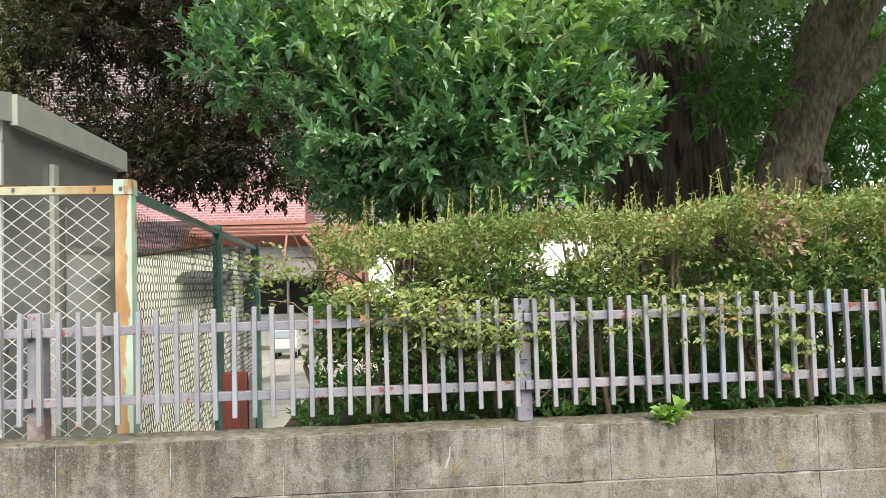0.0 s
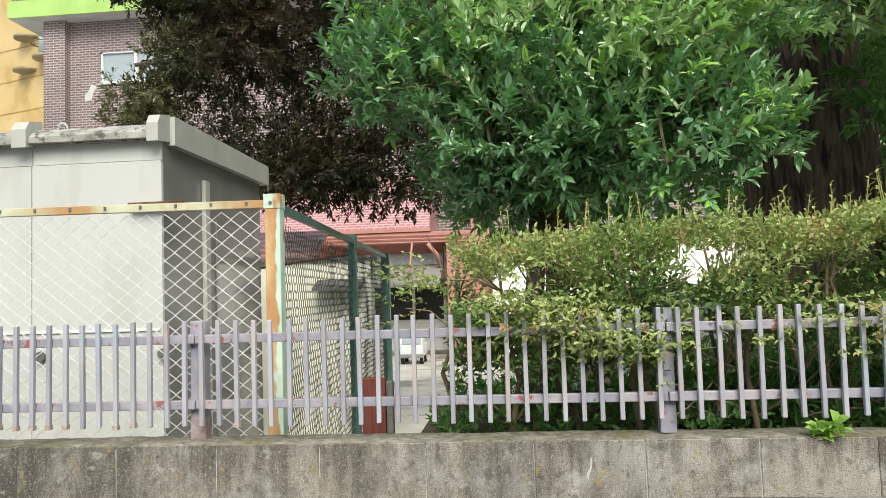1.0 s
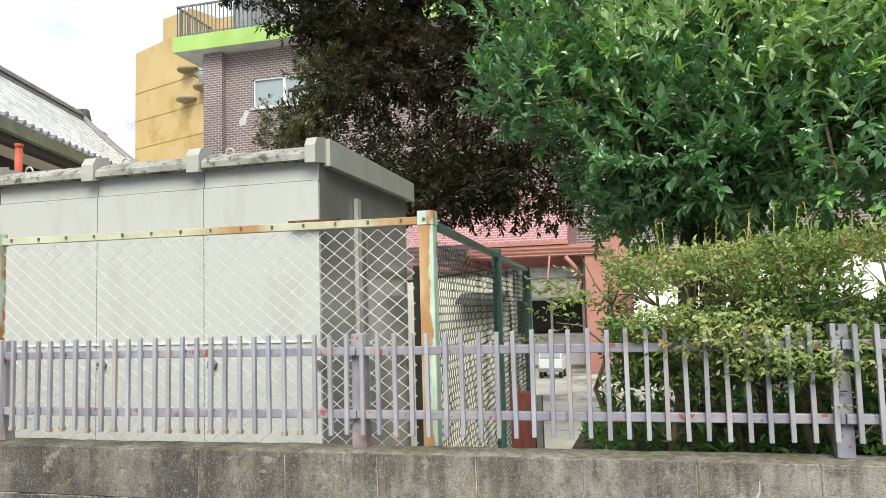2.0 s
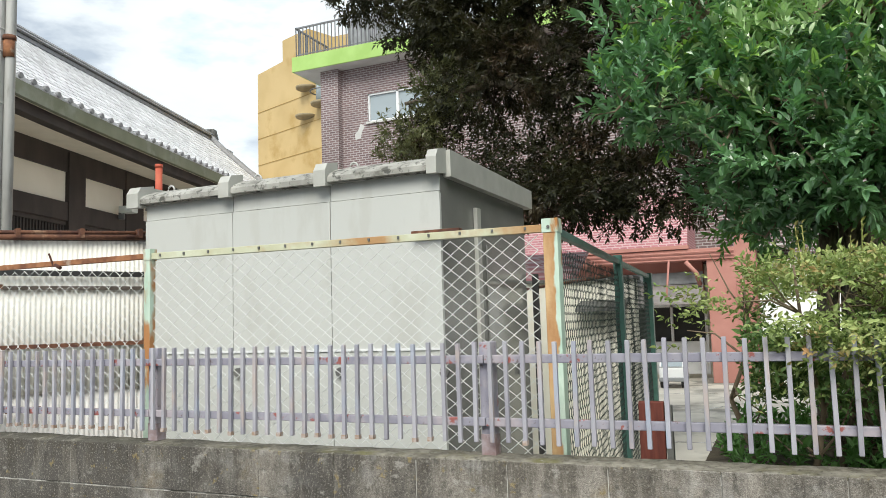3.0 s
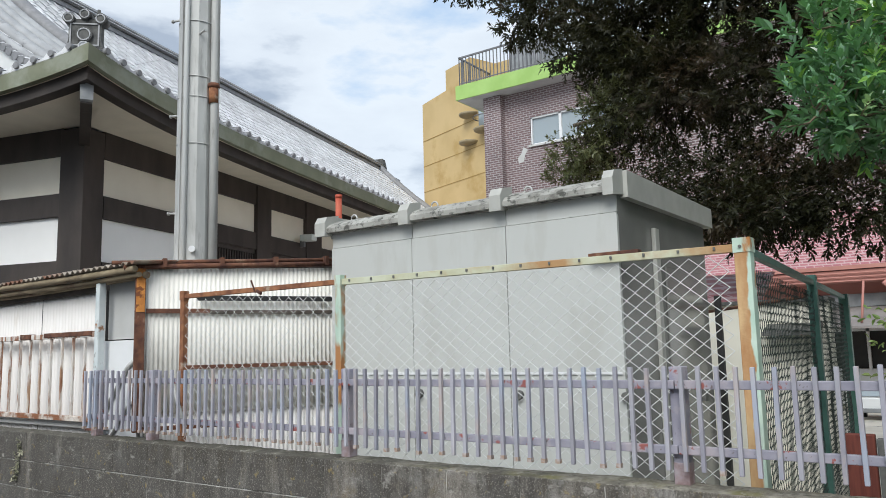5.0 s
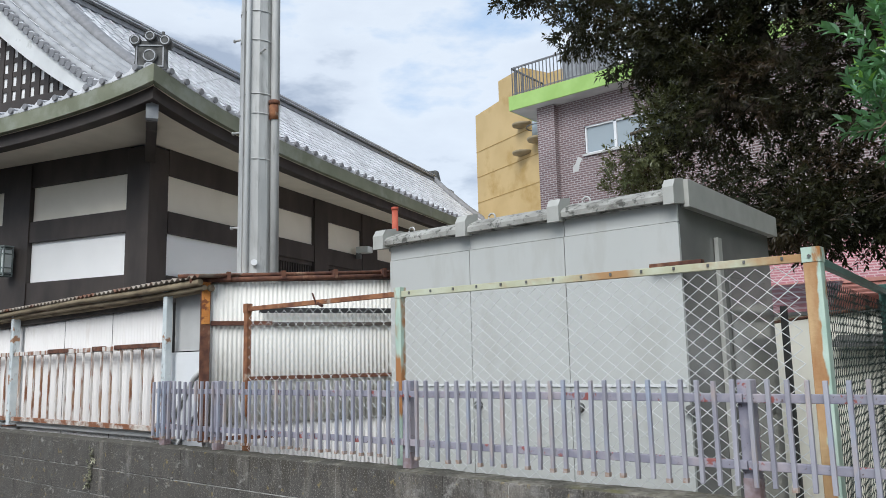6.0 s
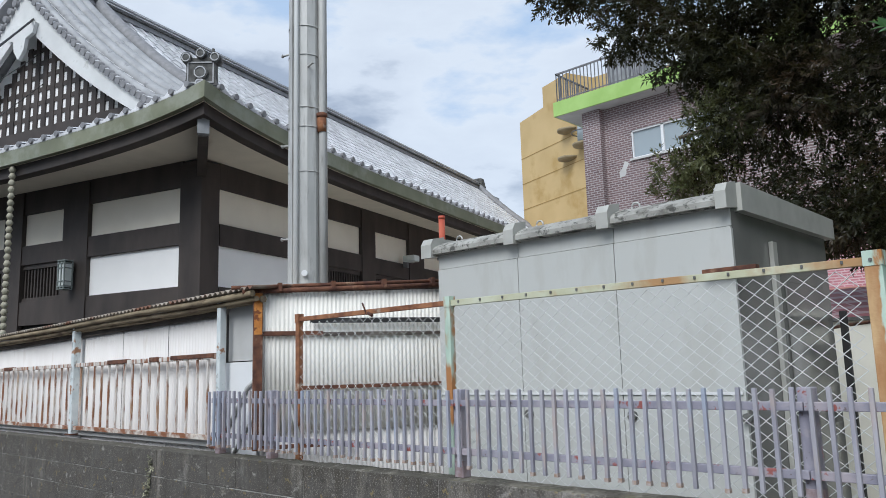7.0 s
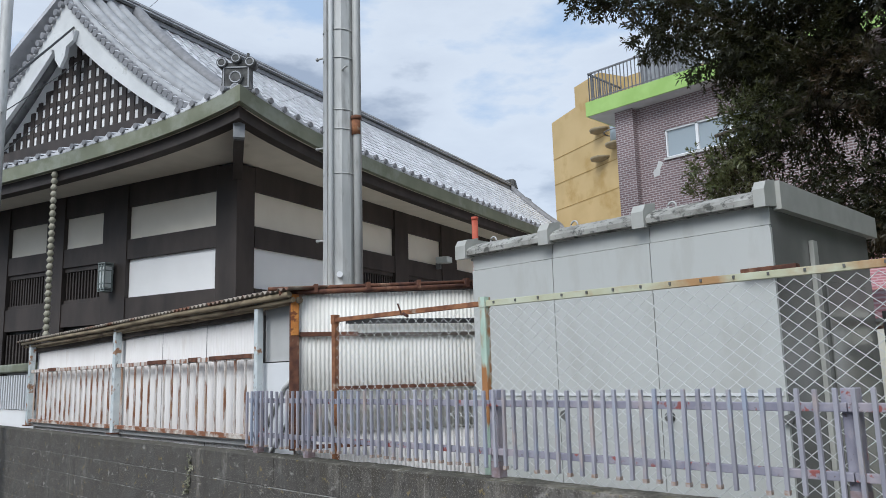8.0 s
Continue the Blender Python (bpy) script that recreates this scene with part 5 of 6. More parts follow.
colsL = [(0.0, 0.42), (2.52, 3.14), (4.22, 4.72), (5.9, 6.4), (7.9, 8.4), (10.2, 10.8)]
colsR = [(0.0, 0.38), (4.48, 4.99), (6.43, 7.13), (9.0, 9.5), (12.0, 12.5), (15, 15.5), (18, 18.5), (21, 21.5)]
part("corner_column", box(-0.43, 0.012, -0.012, 0.385, 0.1, 4.9, 0.01), M_TIMBER, temple, "dark corner column")
for face, cols, end in (("L", colsL, LX), ("R", colsR, LY)):
    for a, b in cols[1:]:
        fpanel("column", a, b, 0.1, 4.9, 0.0, M_TIMBER, face)
    fpanel("head_beam", 0.43, end, 4.53, 4.95, 0.03, M_TIMBER, face)
    fpanel("tie_beam", 0.43, end, 3.62, 3.96, 0.02, M_TIMBER, face)
    fpanel("sill_beam", 0.43, end, 2.56, 2.97, 0.02, M_TIMBER, face)
    spans = [(p[1], q[0]) for p, q in zip(cols, cols[1:])]
    for i, (a, b) in enumerate(spans):
        fpanel("upper_panel", a, b, 3.96, 4.53, 0.08, M_PLASTC, face, "cream plaster panel")
        if i == 0 and face == "L":
            fpanel("lower_panel", a, b, 2.97, 3.62, 0.08, M_PLASTW, face, "white plaster panel")
        elif i == 0:
            fpanel("lower_panel", a, 2.75, 2.97, 3.62, 0.08, M_PLASTW, face, "white plaster panel")
            fpanel("door_post", 2.75, 3.0, 1.0, 3.62, 0.04, M_TIMBER, face)
            win = fpanel("lattice_window", 3.0, b, 2.6, 3.55, 0.11, M_DARK, face, "dark slatted window")
        else:
            win = fpanel("lattice_window", a, b, 2.97, 3.62, 0.13, M_DARK, face, "dark slatted window")
        if not (i == 0 and face == "L"):
            a0 = 3.0 if i == 0 else a
            k = int((b - a0) / 0.078)
            if i < 3:
                for j in range(k):
                    c = a0 + (j + 0.5) * (b - a0) / k
                    fpanel("slat", c - 0.017, c + 0.017, 2.97, 3.60, 0.08, M_TIMBER, face, parent=win)
                fpanel("window_rail", a0, b, 3.54, 3.62, 0.06, M_TIMBER, face, parent=win)
                fpanel("window_rail", a0, b, 2.97, 3.04, 0.06, M_TIMBER, face, parent=win)
        fpanel("base_panel", a, b, 1.2, 2.56, 0.12, M_DARK, face)
    if face == "L":
        for j in range(40):
            fpanel("base_slat", 2.4 + j * 0.1, 2.44 + j * 0.1, 1.9, 2.5, 0.04, M_TIMBER, face)


def lift(s):
    return 0.36 * math.exp(-abs(s) / 1.6)


def rise(d):
    return 0.36 * d + 0.0545 * d * d


ZE = 5.12
# eave band and soffit, two runs that meet at the corner
for run in ("L", "R"):
    length = (LX + 2 * EV) if run == "L" else (LY + 2 * EV)
    put = (lambda s, o, z: (EV - s - 0.0, -EV + o, z)) if run == "L" else (lambda s, o, z: (EV - o, -EV + s, z))
    for name, prof, m_ in (("eave_fascia", ((0.0, 0.0), (0.0, -0.23), (0.08, -0.23), (0.08, 0.0)), M_COPPER),
                           ("eave_beam", ((0.12, -0.2), (0.12, -0.39), (0.3, -0.39), (0.3, -0.2)), M_TIMBER)):
        bm = bmesh.new()
        prev = None
        n = 60
        for i in range(n + 1):
            s0 = length * (i / n) ** 1.6
            ring = [bm.verts.new(put(max(s0, o), o, ZE + lift(s0) + h)) for o, h in prof]
            if prev:
                for k in range(4):
                    bm.faces.new((prev[k], ring[k], ring[(k + 1) % 4], prev[(k + 1) % 4]))
            else:
                bm.faces.new(ring)
            prev = ring
        bm.faces.new(prev)
        part(name, bm, m_, temple, "green copper eave band" if "fascia" in name else "")
    bm = bmesh.new()
    prev = None
    for i in range(61):
        s0 = length * (i / 60) ** 1.6
        row = []
        for k in range(5):
            o = 0.1 + (EV + 0.05 - 0.1) * k / 4
            row.append(bm.verts.new(put(max(s0, o), o, ZE - 0.22 + (lift(s0) - 0.0) * (1 - k / 4) + 0.04 * k / 4)))
        if prev:
            for k in range(4):
                bm.faces.new((prev[k], row[k], row[k + 1], prev[k + 1])).smooth = True
        prev = row
    part("soffit", bm, M_SOFFIT, temple, "cream boarded soffit")
hip = part("hip_rafter", prism([(0.0, 4.62), (0.0, 4.90), (1.5, 5.2), (1.62, 5.2), (1.62, 4.80), (1.5, 4.72)], -0.07, 0.07, "y"), M_TIMBER, temple, "dark hip rafter end")
hip.matrix_local = pose(-0.1, 0.1, 0, 0, 0, -45)
part("rafter_cap", prism([(1.62, 4.82), (1.62, 5.22), (1.66, 5.22), (1.66, 4.84)], -0.078, 0.078, "y"), M_GREY, hip, "grey metal end cap")

RXC = -4.85
GY = 0.5            # the gable's plane


def right_slope(s, d):
    """A place on the yard-side roof: s along the eave from the corner, d inwards."""
    return Vector((EV - d, -EV + s, ZE + lift(s) * max(0, 1 - d / 2.2) + rise(d) - droop(s, d)))


def droop(s, d):
    """The roof bends down towards the verge above the gable."""
    return 0.36 * max(0.0, min(1.0, 1 - (s - GY - EV + 0.3) / 1.5)) ** 2 * max(0.0, min(1.0, (d - 1.7) / 1.0))


def left_slope(s, d):
    return Vector((EV - s, -EV + d, ZE + lift(s) * max(0, 1 - d / 2.2) + rise(d)))


def tiles(fn, s_range, d_range, ok, pitch=0.29, row=0.26):
    """Rows of wave-shaped tiles laid over a roof plane, joined."""
    verts, faces = [], []
    prof = ((0.0, 0.045), (0.18, 0.075), (0.36, 0.045), (0.5, 0.012), (0.75, 0.0), (1.0, 0.03))
    s = s_range[0]
    while s < s_range[1]:
        d = d_range[0]
        while d < d_range[1]:
            if ok(s + pitch / 2, d + row / 2):
                i = len(verts)
                for dd, up in ((d - 0.02, 0.03), (d + row, 0.0)):
                    for f, h in prof:
                        p = fn(s + f * pitch, dd)
                        verts.append((p.x, p.y, p.z + h + up))
                for f, h in prof:
                    p = fn(s + f * pitch, d - 0.02)
                    verts.append((p.x, p.y, p.z - 0.01))
                m = len(prof)
                for k in range(m - 1):
                    faces.append((i + k, i + k + 1, i + m + k + 1, i + m + k))
                    faces.append((i + 2 * m + k, i + 2 * m + k + 1, i + k + 1, i + k))
            d += row
        s += pitch
    me = bpy.data.meshes.new("roof_tiles")
    me.from_pydata(verts, [], faces)
    me.materials.append(M_TILE)
    return me


DR = EV - RXC
roof = part("roof_deck", bmesh.new(), M_TILEDARK, temple)
bm = bmesh.new()
for fn, L_, dmax, lo in ((right_slope, LY + 2 * EV, DR, GY + EV - 0.35), (left_slope, LX + 2 * EV, 1.9, 0)):
    prev = None
    for i in range(41):
        row = []
        for k in range(17):
            d = dmax * k / 16
            s0 = d if d < 1.85 else lo
            s1 = L_ - min(d, 1.85)
            s = s0 + (s1 - s0) * (i / 40)
            p = fn(s, d)
            p.z -= 0.03
            row.append(bm.verts.new(p))
        if prev:
            for k in range(16):
                bm.faces.new((prev[k], row[k], row[k + 1], prev[k + 1]))
        prev = row
bm.to_mesh(roof.data)
bm.free()
tagged(part("roof_tile_field", tiles(right_slope, (0, LY + 2 * EV), (0.02, DR - 0.1), lambda s, d: s > (d if d < 1.85 else GY + EV - 0.3) and s < LY + 2 * EV - min(d, 1.85)), None, temple, "pale grey wavy roof tiles"), kind="stuff")
tagged(part("roof_tile_field", tiles(left_slope, (0, LX + 2 * EV), (0.02, 1.8), lambda s, d: s > d and s < LX + 2 * EV - d), None, temple), kind="stuff")
far = part("far_slope", prism([(RXC, ZE + rise(DR)), (-LX - EV, ZE), (-LX - EV, ZE - 0.1), (RXC, ZE + rise(DR) - 0.1)], GY - 0.3, LY + EV, "y"), M_TILE, temple)
# round end tiles on the eaves
end_bm = bmesh.new()
tube(end_bm, [(0, 0, 0), (0, 0.06, 0)], 0.044, 10)
end_me = mesh_of("end_tile", end_bm, M_TILEDARK)
for i in range(44):
    p = left_slope(0.3 + 0.29 * i, 0.0)
    if p.x > -6.5:
        e_ = part("end_tile", end_me, None, temple)
        e_.matrix_local = pose(p.x, p.y - 0.03, p.z + 0.05)
for i in range(60):
    p = right_slope(0.3 + 0.29 * i, 0.0)
    e_ = part("end_tile", end_me, None, temple)
    e_.matrix_local = pose(p.x + 0.03, p.y, p.z + 0.05, 0, 0, 90)
# ridges
ridge_z = ZE + rise(DR)
part("main_ridge", prism([(RXC - 0.2, ridge_z - 0.1), (RXC - 0.14, ridge_z + 0.24), (RXC, ridge_z + 0.3), (RXC + 0.14, ridge_z + 0.24), (RXC + 0.2, ridge_z - 0.1)], GY - 0.3, LY - 1.2, "y"), M_TILEDARK, temple, "dark main ridge")
for k in range(3):
    for s_ in (-1, 1):
        part("ridge_course", box(RXC + s_ * (0.2 - 0.02 * k) - 0.03, RXC + s_ * (0.2 - 0.02 * k) + 0.03, GY - 0.3, LY - 1.2, ridge_z + 0.01 + 0.08 * k, ridge_z + 0.035 + 0.08 * k, 0.008), M_TILE if k else M_ORN, temple)
part("ridge_end", prism([(RXC - 0.3, ridge_z), (RXC - 0.2, ridge_z + 0.42), (RXC + 0.2, ridge_z + 0.42), (RXC + 0.3, ridge_z)], LY - 1.2, LY - 0.9, "y"), M_ORN, temple)


def ridge_run(pts, r, name, m_=M_TILEDARK, label=""):
    bm = bmesh.new()
    tube(bm, pts, r, 10)
    return part(name, bm, m_, temple, label)


hip_pts = []
for k in range(9):
    d = 0.55 + 1.6 * k / 8
    p = right_slope(d, d)
    hip_pts.append(p + Vector((0, 0, 0.12)))
ridge_run(hip_pts, 0.15, "hip_ridge")
down = [right_slope(GY + EV + 1.25, DR - (DR - 0.95) * k / 14) + Vector((0, 0, 0.12)) for k in range(15)]
ridge_run(down, 0.15, "descending_ridge")
ridge_run([down[-1] + Vector((0.0, 0, 0)), down[-1] + Vector((0.14, 0, 0.0))], [0.24, 0.2], "ridge_ornament", M_ORN)
hip_far = [right_slope(LY + 2 * EV - d, d) + Vector((0, 0, 0.1)) for d in (0.6, 1.0, 1.4, 1.85)] + [right_slope(LY + EV - 1.3, d) + Vector((0, 0, 0.1)) for d in (2.5, 3.5, 4.5, 5.5, 6.3)]
ridge_run(hip_far, 0.16, "descending_ridge")
# verge rolls beside the gable
for j, (o, r_) in enumerate(((0.12, 0.07), (0.36, 0.115), (0.62, 0.115), (0.88, 0.115), (1.14, 0.115))):
    ridge_run([right_slope(GY + EV - 0.3 + o, DR - (DR - 1.95 + 0.14 * j) * k / 16) + Vector((0, 0, 0.06)) for k in range(17)], r_, "verge_roll", M_ROLL)
    ridge_run([Vector((2 * RXC - q.x, q.y, q.z)) for q in [right_slope(GY + EV - 0.3 + o, DR - (DR - 2.25) * k / 16) + Vector((0, 0, 0.08)) for k in range(17)]], r_, "verge_roll", M_ROLL)
disc_bm = bmesh.new()
tube(disc_bm, [(0, 0, 0), (0.012, 0.3, 0.04)], 0.066, 12)
disc_me = mesh_of("verge_disc", disc_bm, M_TILEDARK)
for k in range(30):
    d = 2.25 + (DR - 2.35) * k / 29
    p = right_slope(GY + EV - 0.36, d)
    for q in (p, Vector((2 * RXC - p.x, p.y, p.z))):
        part("verge_disc", disc_me, None, temple).matrix_local = pose(q.x, q.y, q.z + 0.02)
# gable: bargeboards, lattice, pendant
def barge_w(d):
    return 0.2 + 0.115 * max(0.0, d - 2.3)


for sgn in (1, -1):
    bm = bmesh.new()
    prev = None
    for k in range(25):
        d = 2.05 + (DR - 2.05) * k / 24
        X, Z = EV - d, right_slope(GY + EV - 0.3, d).z - 0.03
        X = X if sgn == 1 else 2 * RXC - X
        w = barge_w(d)
        ring = [bm.verts.new(q) for q in ((X, GY - 0.28, Z), (X, GY - 0.2, Z), (X, GY - 0.2, Z - w), (X, GY - 0.28, Z - w))]
        if prev:
            for i in range(4):
                bm.faces.new((prev[i], ring[i], ring[(i + 1) % 4], prev[(i + 1) % 4]))
        else:
            bm.faces.new(ring)
        prev = ring
    bm.faces.new(prev)
    part("bargeboard", bm, M_BARGE, temple, "curved white bargeboard")
gb = [(EV - d, ZE + rise(d) - 0.62) for d in [2.9 + (DR - 2.9) * k / 12 for k in range(13)]]
gb = gb + [(2 * RXC - x, z) for x, z in gb[-2::-1]]
gb = [(gb[0][0], 6.0)] + gb + [(gb[-1][0], 6.0)]
gable = part("gable_wall", prism(gb, GY + 0.12, GY + 0.3, "y"), M_PLASTW, temple, "cream gable wall behind lattice")


def gable_z(x):
    d = EV - x if x > RXC else EV - (2 * RXC - x)
    return ZE + rise(d) - 0.41 - barge_w(d)


x = -2.1
while x > -8.0:
    if gable_z(x) > 6.36:
        part("lattice_bar", box(x - 0.06, x + 0.06, GY + 0.09, GY + 0.119, 6.3, gable_z(x)), M_TIMBER, gable)
    x -= 0.235
z = 6.36
while z < 8.6:
    half = [q for q in np.arange(RXC, EV, 0.02) if gable_z(q) > z]
    if half:
        w = max(half) - RXC
        part("lattice_rail", box(RXC - w, RXC + w, GY + 0.1, GY + 0.118, z - 0.045, z + 0.045), M_TIMBER, gable)
    z += 0.27
part("gable_sill", box(-8.2, -1.6, GY - 0.1, GY + 0.16, 6.02, 6.3, 0.01), M_TIMBER, temple)
part("gable_sill", box(-8.3, -1.5, GY - 0.18, GY - 0.1, 5.95, 6.08, 0.01), M_TIMBER, temple)
pend = [(0, 0), (0.28, 0.1), (0.5, -0.02), (0.42, -0.22), (0.2, -0.3), (0.16, -0.52), (0, -0.72), (-0.16, -0.52), (-0.2, -0.3), (-0.42, -0.22), (-0.5, -0.02), (-0.28, 0.1)]
part("gable_pendant", prism([(RXC + a * 0.9, ridge_z - 1.1 + b * 0.95) for a, b in pend], GY - 0.36, GY - 0.29, "y"), M_BARGE, temple, "carved white gable pendant")
# corner ornament
orn = part("corner_ornament", prism([(-0.31, -0.04), (-0.27, 0.12), (-0.27, 0.42), (-0.33, 0.5), (0.33, 0.5), (0.27, 0.42), (0.27, 0.12), (0.31, -0.04)], -0.1, 0.1, "y"), M_ORN, temple, "grey tile ornament with a round crest")
orn.matrix_local = pose(0.86, -0.9, 5.62, 0, 0, 28) @ Matrix.Scale(0.74, 4)
for q, r_ in (((-0.27, 0.5), 0.1), ((0.0, 0.58), 0.1), ((0.27, 0.5), 0.1), ((0.0, 0.2), 0.14), ((0.0, -0.02), 0.1)):
    db = bmesh.new()
    tube(db, [(q[0], -0.15, q[1]), (q[0], 0.1, q[1])], r_, 14)
    o2 = part("crest_disc", db, M_ORN if q[1] > 0 else M_TILE, orn)
    rbm = bmesh.new()
    pts = [(q[0] + 0.75 * r_ * math.sin(a), -0.155, q[1] + 0.75 * r_ * math.cos(a)) for a in (2 * math.pi * k / 14 for k in range(15))]
    tube(rbm, pts, 0.012, 5, False)
    part("crest_ring", rbm, M_TILE, orn)
for x0, x1, z0, z1 in ((-0.25, -0.225, 0.0, 0.42), (0.225, 0.25, 0.0, 0.42), (-0.222, 0.222, 0.395, 0.42), (-0.222, 0.222, 0.0, 0.025)):
    part("crest_frame", box(x0, x1, -0.118, -0.1, z0, z1), M_ROLL, orn)
part("ornament_spike", rod([(0.2, 0, 0.45), (0.2, 0, 0.72)], 0.03, 6), M_ORN, orn)

rain = thing("rain_chain", temple.matrix_world @ pose(-2.7, -EV + 0.06, 0), "pale stone-coloured rain chain of stacked cups under the eave", "rain chain")
cup = bmesh.new()
tube(cup, [(0, 0, 0), (0, 0, 0.05), (0, 0, 0.1)], [0.028, 0.055, 0.03], 8)
cup_me = mesh_of("cup", cup, mat("pale_bronze_cup", (0.3, 0.29, 0.22), (0.4, 0.38, 0.3), 6, 0.7, 0.1))
for k in range(25):
    part("cup", cup_me, None, rain).matrix_local = pose(0, 0, 4.8 - 0.105 * k)

lamp = thing("wall_lantern", temple.matrix_world @ pose(-2.84, -0.14, 3.10), "square grey-framed wall lantern with frosted glass", "lantern")
part("glass", box(-0.068, 0.068, -0.068, 0.068, 0.05, 0.41, 0.004), M_FROST, lamp)
for sx in (-0.075, 0.0, 0.075):
    for sy in (-0.075, 0.075):
        part("frame_bar", box(sx - 0.009, sx + 0.009, sy - 0.009, sy + 0.009, 0.0, 0.45), M_LANT, lamp)
for z_ in (0.03, 0.12, 0.34, 0.42):
    part("frame_ring", box(-0.086, 0.086, -0.086, 0.086, z_ - 0.008, z_ + 0.008), M_LANT, lamp)
part("top", box(-0.09, 0.09, -0.09, 0.09, 0.45, 0.475, 0.008), M_LANT, lamp)
part("bottom", box(-0.085, 0.085, -0.085, 0.085, -0.02, 0.0, 0.008), M_LANT, lamp)
part("bracket", box(-0.03, 0.03, 0.1, 0.2, 0.3, 0.36), M_STEEL, lamp)

# The small security camera on the yard face, as a plain housing box.
cctv = thing("security_camera", temple.matrix_world @ pose(0.1, 6.15, 3.98), "small pale security camera box on the temple wall", "fixture")
part("housing", box(-0.05, 0.25, -0.12, 0.12, 0, 0.14, 0.02), M_FROST, cctv)
part("bracket", box(-0.1, 0.02, -0.03, 0.03, -0.12, 0.02, 0.008), M_STEEL, cctv)
# lower wall to the west of the railing
low = thing("low_garden_wall", pose(-13.5, 3.0, 0.1), "white low wall with a dark slatted panel and green coping", "garden wall")
part("wall_body", box(-1.6, 1.4, 0, 0.15, 0, 1.12), M_PLASTW, low)
part("slat_panel", box(-1.6, 1.4, 0.0, 0.05, 1.13, 1.62), M_TIMBER, low)
for k in range(24):
    part("slat", box(-1.55 + k * 0.12, -1.5 + k * 0.12, -0.03, -0.002, 1.13, 1.62), M_WHITE, low)
part("coping", box(-1.65, 1.42, -0.08, 0.24, 1.66, 1.78, 0.02), M_COPPER, low)


# ---------------------------------------------------------------- brick-tiled building
def brick_mat(name, c1, c2, mortar, w, h):
    m = bpy.data.materials.new(name)
    m.use_nodes = True
    n, l = m.node_tree.nodes, m.node_tree.links
    b = n["Principled BSDF"]
    geo = n.new("ShaderNodeNewGeometry")
    sep = n.new("ShaderNodeSeparateXYZ")
    add = n.new("ShaderNodeMath")
    com = n.new("ShaderNodeCombineXYZ")
    l.new(geo.outputs["Position"], sep.inputs[0])
    l.new(sep.outputs["X"], add.inputs[0])
    l.new(sep.outputs["Y"], add.inputs[1])
    l.new(add.outputs[0], com.inputs["X"])
    l.new(sep.outputs["Z"], com.inputs["Y"])
    br = n.new("ShaderNodeTexBrick")
    br.inputs["Color1"].default_value, br.inputs["Color2"].default_value, br.inputs["Mortar"].default_value = (*c1, 1), (*c2, 1), (*mortar, 1)
    br.inputs["Scale"].default_value = 1.0
    br.inputs["Brick Width"].default_value, br.inputs["Row Height"].default_value, br.inputs["Mortar Size"].default_value = w, h, 0.012
    l.new(com.outputs[0], br.inputs["Vector"])
    tn = n.new("ShaderNodeTexNoise")
    tn.inputs["Scale"].default_value, tn.inputs["Detail"].default_value = 0.7, 6
    l.new(geo.outputs["Position"], tn.inputs["Vector"])
    mr = n.new("ShaderNodeMapRange")
    mr.inputs["From Min"].default_value, mr.inputs["From Max"].default_value = 0.3, 0.7
    mr.inputs["To Min"].default_value, mr.inputs["To Max"].default_value = 0.82, 1.15
    l.new(tn.outputs["Fac"], mr.inputs["Value"])
    hs = n.new("ShaderNodeHueSaturation")
    l.new(mr.outputs["Result"], hs.inputs["Value"])
    l.new(br.outputs["Color"], hs.inputs["Color"])
    l.new(hs.outputs["Color"], b.inputs["Base Color"])
    b.inputs["Roughness"].default_value = 0.6
    bp = n.new("ShaderNodeBump")
    bp.inputs["Strength"].default_value, bp.inputs["Distance"].default_value = 0.6, 0.01
    bp.invert = True
    l.new(br.outputs["Fac"], bp.inputs["Height"])
    l.new(bp.outputs["Normal"], b.inputs["Normal"])
    return m


M_BRICK = brick_mat("mauve_brick_tile", (0.13, 0.083, 0.085), (0.185, 0.118, 0.118), (0.36, 0.33, 0.33), 0.2, 0.068)
M_ROSE = brick_mat("rose_brick_tile", (0.30, 0.10, 0.12), (0.38, 0.145, 0.16), (0.46, 0.31, 0.32), 0.17, 0.06)

apt = thing("brick_building", pose(-12.54, 19.0, 0.0), "mauve brick-tiled three-storey building with a lime green roof edge", "building")
bw = bmesh.new()
for x0, x1, z0, z1 in ((0.0, 1.45, 0.1, 9.15), (1.45, 4.4, 0.1, 7.46), (1.45, 4.4, 8.30, 9.15), (4.4, 22.0, 0.1, 9.15)):
    bx(bw, x0, x1, 0.0, 0.3, z0, z1)
part("wall", bw, M_BRICK, apt, "mauve brick tile facade")
part("back_block", box(0.05, 22.0, 0.31, 8.0, 0.1, 9.14), M_CONC, apt)
part("pilaster", box(-0.02, 0.58, -0.22, -0.002, 0.1, 9.14), M_BRICK, apt)
slab = part("roof_slab", box(-0.75, 22.0, -0.55, 8.2, 9.152, 9.24), M_CONC, apt)
part("fascia", box(-0.78, 22.0, -0.6, -0.551, 9.152, 9.60), M_LIME, apt, "lime green roof edge")
part("fascia", box(-0.78, -0.751, -0.55, 8.2, 9.152, 9.60), M_LIME, apt, "lime green roof edge")
part("roof_deck", box(-0.74, 22.0, -0.54, 8.2, 9.24, 9.55), M_CONC, apt)
win = part("window", box(1.5, 4.35, 0.12, 0.16, 7.5, 8.26), M_DARK, apt)
